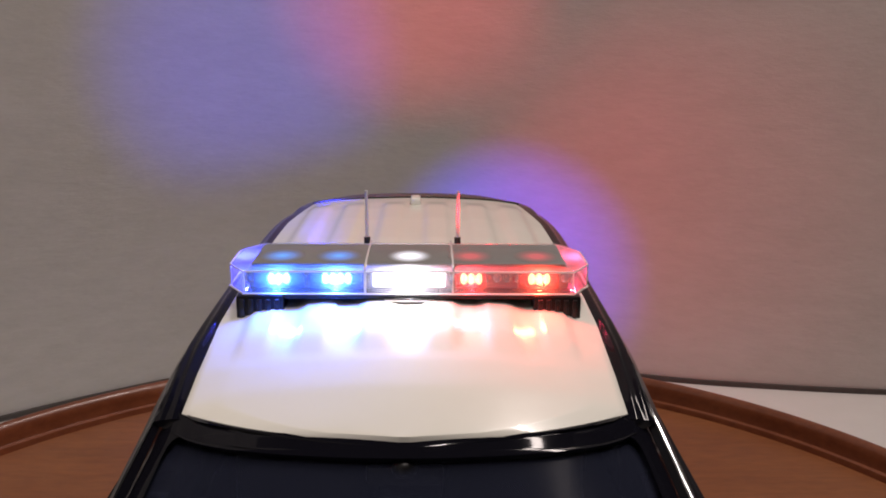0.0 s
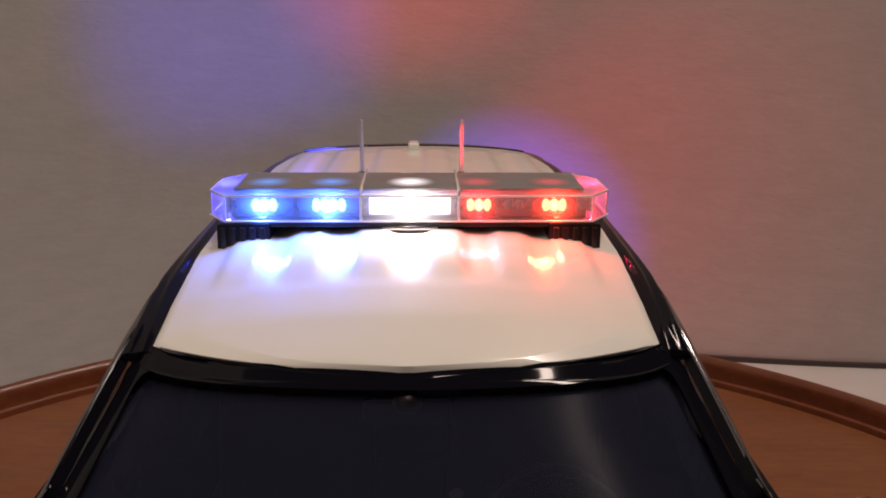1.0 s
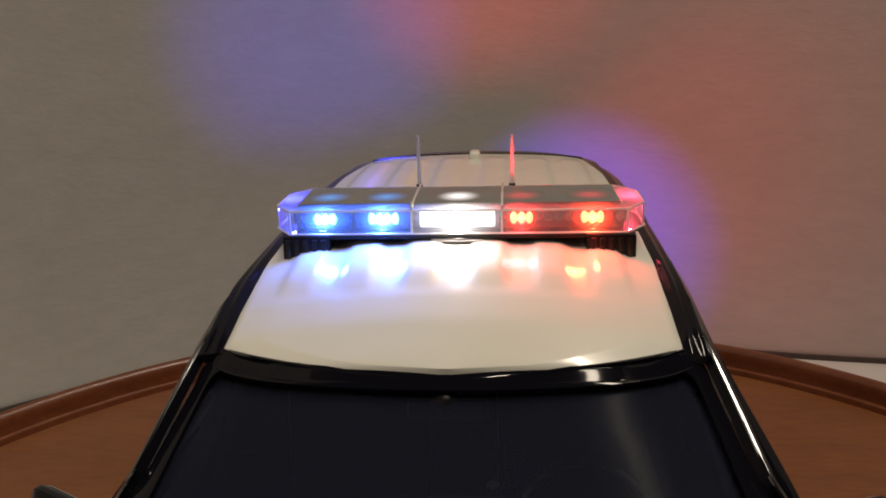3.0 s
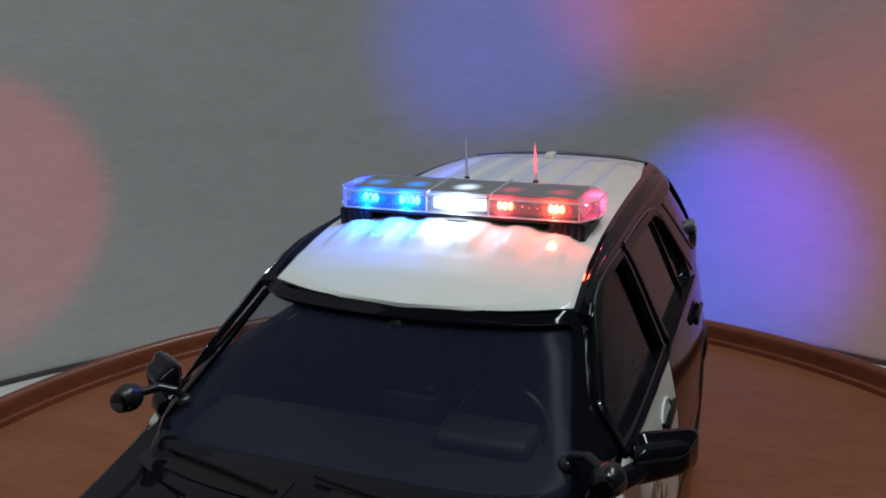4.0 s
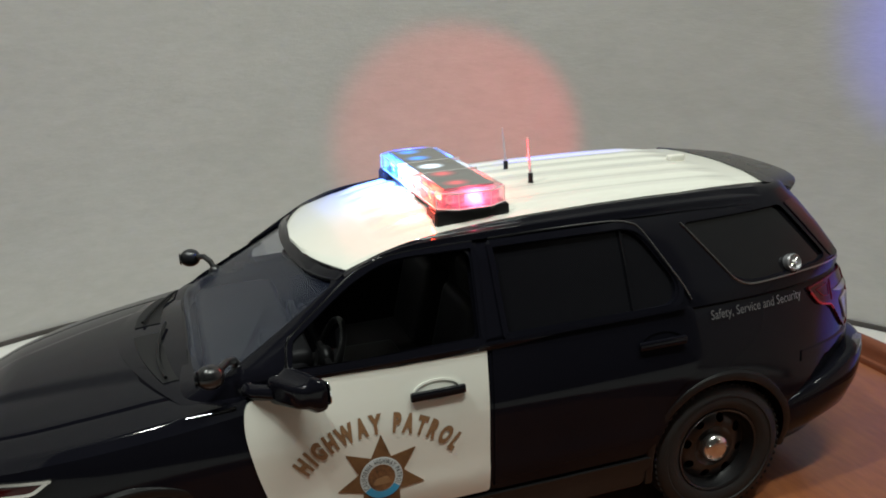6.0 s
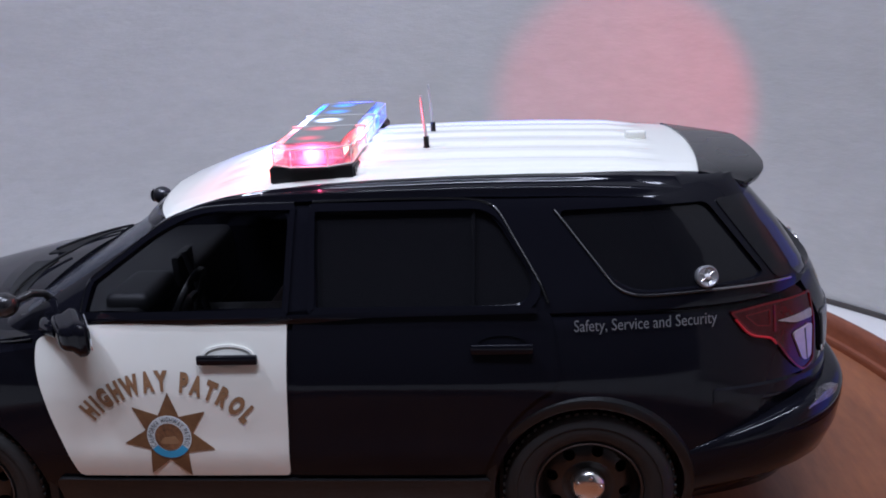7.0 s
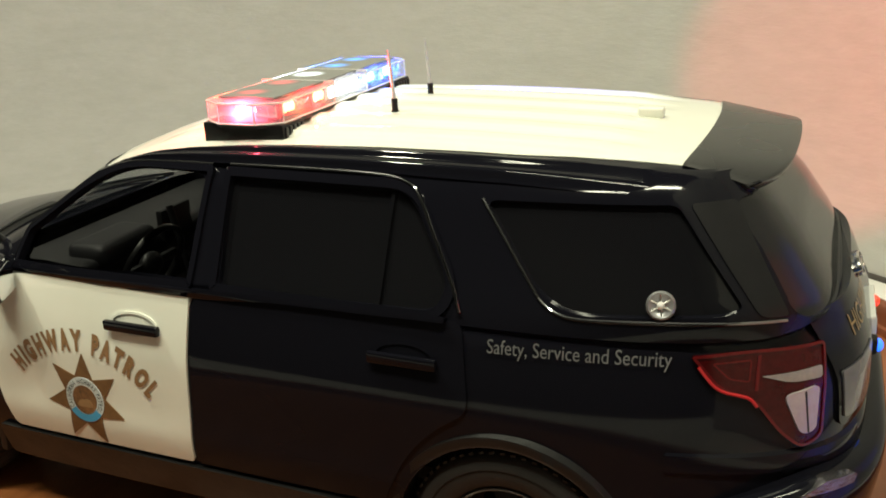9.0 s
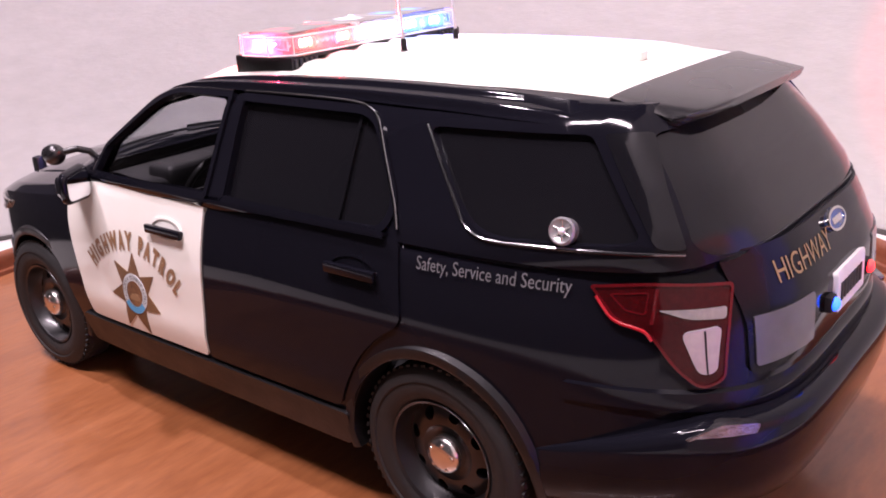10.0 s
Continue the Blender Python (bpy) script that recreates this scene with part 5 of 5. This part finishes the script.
for face, y in ((-1, BAR0 + 0.070), (1, BAR1 - 0.070)):
    for k in range(33):
        x = -0.53 + 1.06 * k / 32
        if min(abs(abs(x) - 0.149), 9) < 0.012:
            continue
        m = Matrix.Translation((x, y, 1.816)) @ Matrix.Rotation(radians(90 if face < 0 else -90), 4, "X")
        lathe(cup, [(0.0, -0.002), (0.007, 0.002), (0.013, 0.014), (0.015, 0.016), (0.015, 0.0)], m, 10)
part("reflector_cup", cup, REFLECTOR, light_bar, "row of small silver reflector cups")
# the plates behind the bulbs carry each lamp's painted halo
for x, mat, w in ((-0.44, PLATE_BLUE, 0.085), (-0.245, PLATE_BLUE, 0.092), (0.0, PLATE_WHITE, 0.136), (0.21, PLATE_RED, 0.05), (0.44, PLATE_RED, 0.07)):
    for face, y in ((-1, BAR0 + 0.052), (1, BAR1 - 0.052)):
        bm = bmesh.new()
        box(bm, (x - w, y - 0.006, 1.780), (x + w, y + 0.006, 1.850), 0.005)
        module = part("lamp", bm, mat, light_bar, "lamp module with its halo painted as glow")
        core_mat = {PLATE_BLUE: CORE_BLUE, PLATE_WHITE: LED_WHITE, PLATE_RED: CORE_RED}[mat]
        if mat is PLATE_WHITE:
            part("bulb", box(bmesh.new(), (x - w * 0.9, y + face * 0.012 - 0.008, 1.789), (x + w * 0.9, y + face * 0.012 + 0.008, 1.843), 0.0075, segs=3), core_mat, module, "blown-out bright bulb")
        else:
            count = 4 if w > 0.09 else 3
            for k in range(count):
                bulb = ball(bmesh.new(), (x + 0.026 * (k - (count - 1) / 2), y + face * 0.008, 1.816), (0.0115, 0.010, 0.020), u=14, v=8)
                part("bulb", bulb, core_mat, module, "blown-out bright bulb")
# glowing discs paint the lamps' light spots onto the bar cover
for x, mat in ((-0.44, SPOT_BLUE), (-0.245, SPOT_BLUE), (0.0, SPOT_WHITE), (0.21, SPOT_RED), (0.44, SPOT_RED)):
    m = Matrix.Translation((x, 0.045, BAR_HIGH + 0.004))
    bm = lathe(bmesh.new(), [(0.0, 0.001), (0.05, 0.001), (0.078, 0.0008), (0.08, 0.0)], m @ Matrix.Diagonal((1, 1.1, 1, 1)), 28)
    part("glow_spot", bm, mat, light_bar, "glowing disc painting the lamp's light on the cover")
for side, mat in ((-1, LED_BLUE), (1, LED_RED)):
    for y in (0.0, 0.18):
        bm = bmesh.new()
        box(bm, (side * 0.552 - 0.006, y - 0.045, 1.794), (side * 0.552 + 0.006, y + 0.045, 1.838), 0.004)
        part("end_reflector", bm, REFLECTOR, light_bar)
for s in (-1, 1):
    foot = bmesh.new()
    lo_x, hi_x = sorted((s * 0.418, s * 0.578))
    low = roof_z(0.58, -0.10) - 0.012
    box(foot, (lo_x, -0.107, low), (hi_x, 0.265, 1.772), 0.012)
    stand = part("bar_foot", foot, PLASTIC, light_bar, "ribbed black mounting foot")
    for k in range(5):
        x = s * (0.440 + 0.029 * k)
        part("foot_rib", box(bmesh.new(), (x - 0.008, -0.114, low + 0.012), (x + 0.008, -0.105, 1.760), 0.003), STEEL_BLACK, stand)
        part("foot_rib", box(bmesh.new(), (x - 0.008, 0.262, low + 0.012), (x + 0.008, 0.272, 1.760), 0.003), STEEL_BLACK, stand)
part("lamp_plate", box(bmesh.new(), (-0.085, -0.100, 1.748), (0.085, -0.070, 1.760), 0.004), CHROME, light_bar)

# aerials and roof puck
for x in (-0.182, 0.182):
    z = roof_z(x, 0.55)
    aerial = part("aerial", lathe(bmesh.new(), [(0.0, 0.0), (0.018, 0.0), (0.016, 0.012), (0.013, 0.016), (0.013, 0.062), (0.0, 0.064)], Matrix.Translation((x, 0.55, z)), 16), PLASTIC, car, "thin roof aerial with a black boot")
    part("whip", rod(bmesh.new(), (x, 0.55, z + 0.06), (x, 0.535, z + 0.255), 0.0075, 0.006, 8), WHIP, aerial, "thin silver whip")
part("roof_puck", box(bmesh.new(), (-0.026, 1.50, roof_z(0, 1.55) + 0.002), (0.026, 1.60, roof_z(0, 1.55) + 0.046), 0.014, segs=3), WHITE_PAINT, car, "small white roof puck")


# ---- lettering and emblem ----
def glyphs(text, size, weight=0.0):
    """Flat letters as lists of (x, y) faces, side by side, and their width."""
    curve = bpy.data.curves.new("letters", "FONT")
    curve.body, curve.size, curve.resolution_u, curve.offset = text, size, 3, weight
    ob = new("letters", curve)
    bpy.context.view_layer.update()
    mesh = bpy.data.meshes.new_from_object(ob.evaluated_get(bpy.context.evaluated_depsgraph_get()))
    faces = [[tuple(mesh.vertices[v].co[:2]) for v in f.vertices] for f in mesh.polygons]
    bpy.data.objects.remove(ob)
    bpy.data.curves.remove(curve)
    bpy.data.meshes.remove(mesh)
    return faces, max((p[0] for f in faces for p in f), default=0)


def ink(bm, faces, place):
    for f in faces:
        bm.faces.new([bm.verts.new(place(*p)) for p in f])


def on_left(u, v, off):
    return (body_x(u, v) + off, u, v)


def arc_text(text, size, mid, radius, start, gap, off, span, weight=0.0):
    bm = bmesh.new()
    sized = [glyphs(c, size, weight) if c != " " else ([], size * 0.34) for c in text]
    fat = (span * radius - gap * (len(text) - 1)) / sum(w for _, w in sized)
    total = sum(w * fat + gap for _, w in sized) - gap
    gone = -total / 2
    for faces, w in sized:
        a = start - (gone + w * fat / 2) / radius

        def place(px, py):
            r, t = radius + py, a - (px - w / 2) * fat / radius
            return on_left(mid[0] + r * math.cos(t), mid[1] + r * math.sin(t), off)
        ink(bm, faces, place)
        gone += w * fat + gap
    bmesh.ops.remove_doubles(bm, verts=bm.verts, dist=1e-5)
    return bm


front_door = doors[1, "front"]
STAR = (-0.566, 0.678)
part("lettering", arc_text("HIGHWAY PATROL", 0.118, (-0.568, 0.44), 0.46, radians(88.5), 0.014, 0.0145, radians(95), 0.0075), LETTER, front_door, "bronze arched words on the door")


line = []
for k in range(14):
    a, r = radians(90 + 360 / 14 * k - 4), 0.208 if k % 2 == 0 else 0.108
    line.append(Vector((STAR[0] + r * math.cos(a), STAR[1] + r * math.sin(a))))
emblem = part("star_emblem", patch(bmesh.new(), rounded(line, 0.004, 0.03), left_body, 0.0135, 0.0, 4), STAR_BRONZE, front_door, "bronze seven-pointed star emblem", sharp=20)


def circle(r, n=48, a0=0, a1=360):
    return [Vector((STAR[0] + r * math.cos(radians(a0 + (a1 - a0) * k / n)), STAR[1] + r * math.sin(radians(a0 + (a1 - a0) * k / n)))) for k in range(n if a1 - a0 == 360 else n + 1)]


ring = part("emblem_ring", patch(bmesh.new(), circle(0.100), left_body, 0.0150, 0.0, 3), PALE_BLUE, emblem)
low = circle(0.099, 16, 215, 325) + circle(0.066, 16, 215, 325)[::-1]
bm = bmesh.new()
bm.faces.new([bm.verts.new(on_left(p.x, p.y, 0.0162)) for p in low])
bmesh.ops.triangulate(bm, faces=bm.faces)
part("emblem_sash", bm, MID_BLUE, emblem)
part("emblem_seal", patch(bmesh.new(), circle(0.064), left_body, 0.0165, 0.0, 3), BROWN, emblem, "brown seal of plain shapes")
part("emblem_ground", patch(bmesh.new(), rounded([(STAR[0] - 0.045, STAR[1] - 0.035), (STAR[0] + 0.045, STAR[1] - 0.035), (STAR[0] + 0.03, STAR[1] + 0.005), (STAR[0] - 0.03, STAR[1] - 0.005)], 0.015), left_body, 0.0175, 0.01, 2), LETTER, emblem)
part("ring_lettering", arc_text("CALIFORNIA HIGHWAY PATROL", 0.034, STAR, 0.071, radians(90), 0.003, 0.0166, radians(245)), CABIN, emblem, "small dark words round the seal")

# words behind the rear door, one line
bm = bmesh.new()
words, width = glyphs("Safety, Service and Security", 0.075)
ink(bm, words, lambda px, py: on_left(1.197 + 0.592 * px / width, 1.120 + py * 0.9 + 0.004 * px / width, 0.012))
bmesh.ops.remove_doubles(bm, verts=bm.verts, dist=1e-5)
part("side_lettering", bm, SILVER_INK, car, "small silver words on the rear wing")
bm = bmesh.new()
words, width = glyphs("HIGHWAY", 0.10)
ink(bm, words, lambda px, py: (lambda p: (p[0], p[1] + 0.0155, p[2]))(tail_surface(-0.495 + 0.41 * px / width, 1.135 + py)))
bmesh.ops.remove_doubles(bm, verts=bm.verts, dist=1e-5)
part("tail_lettering", bm, GOLD, car, "gold word on the tailgate")
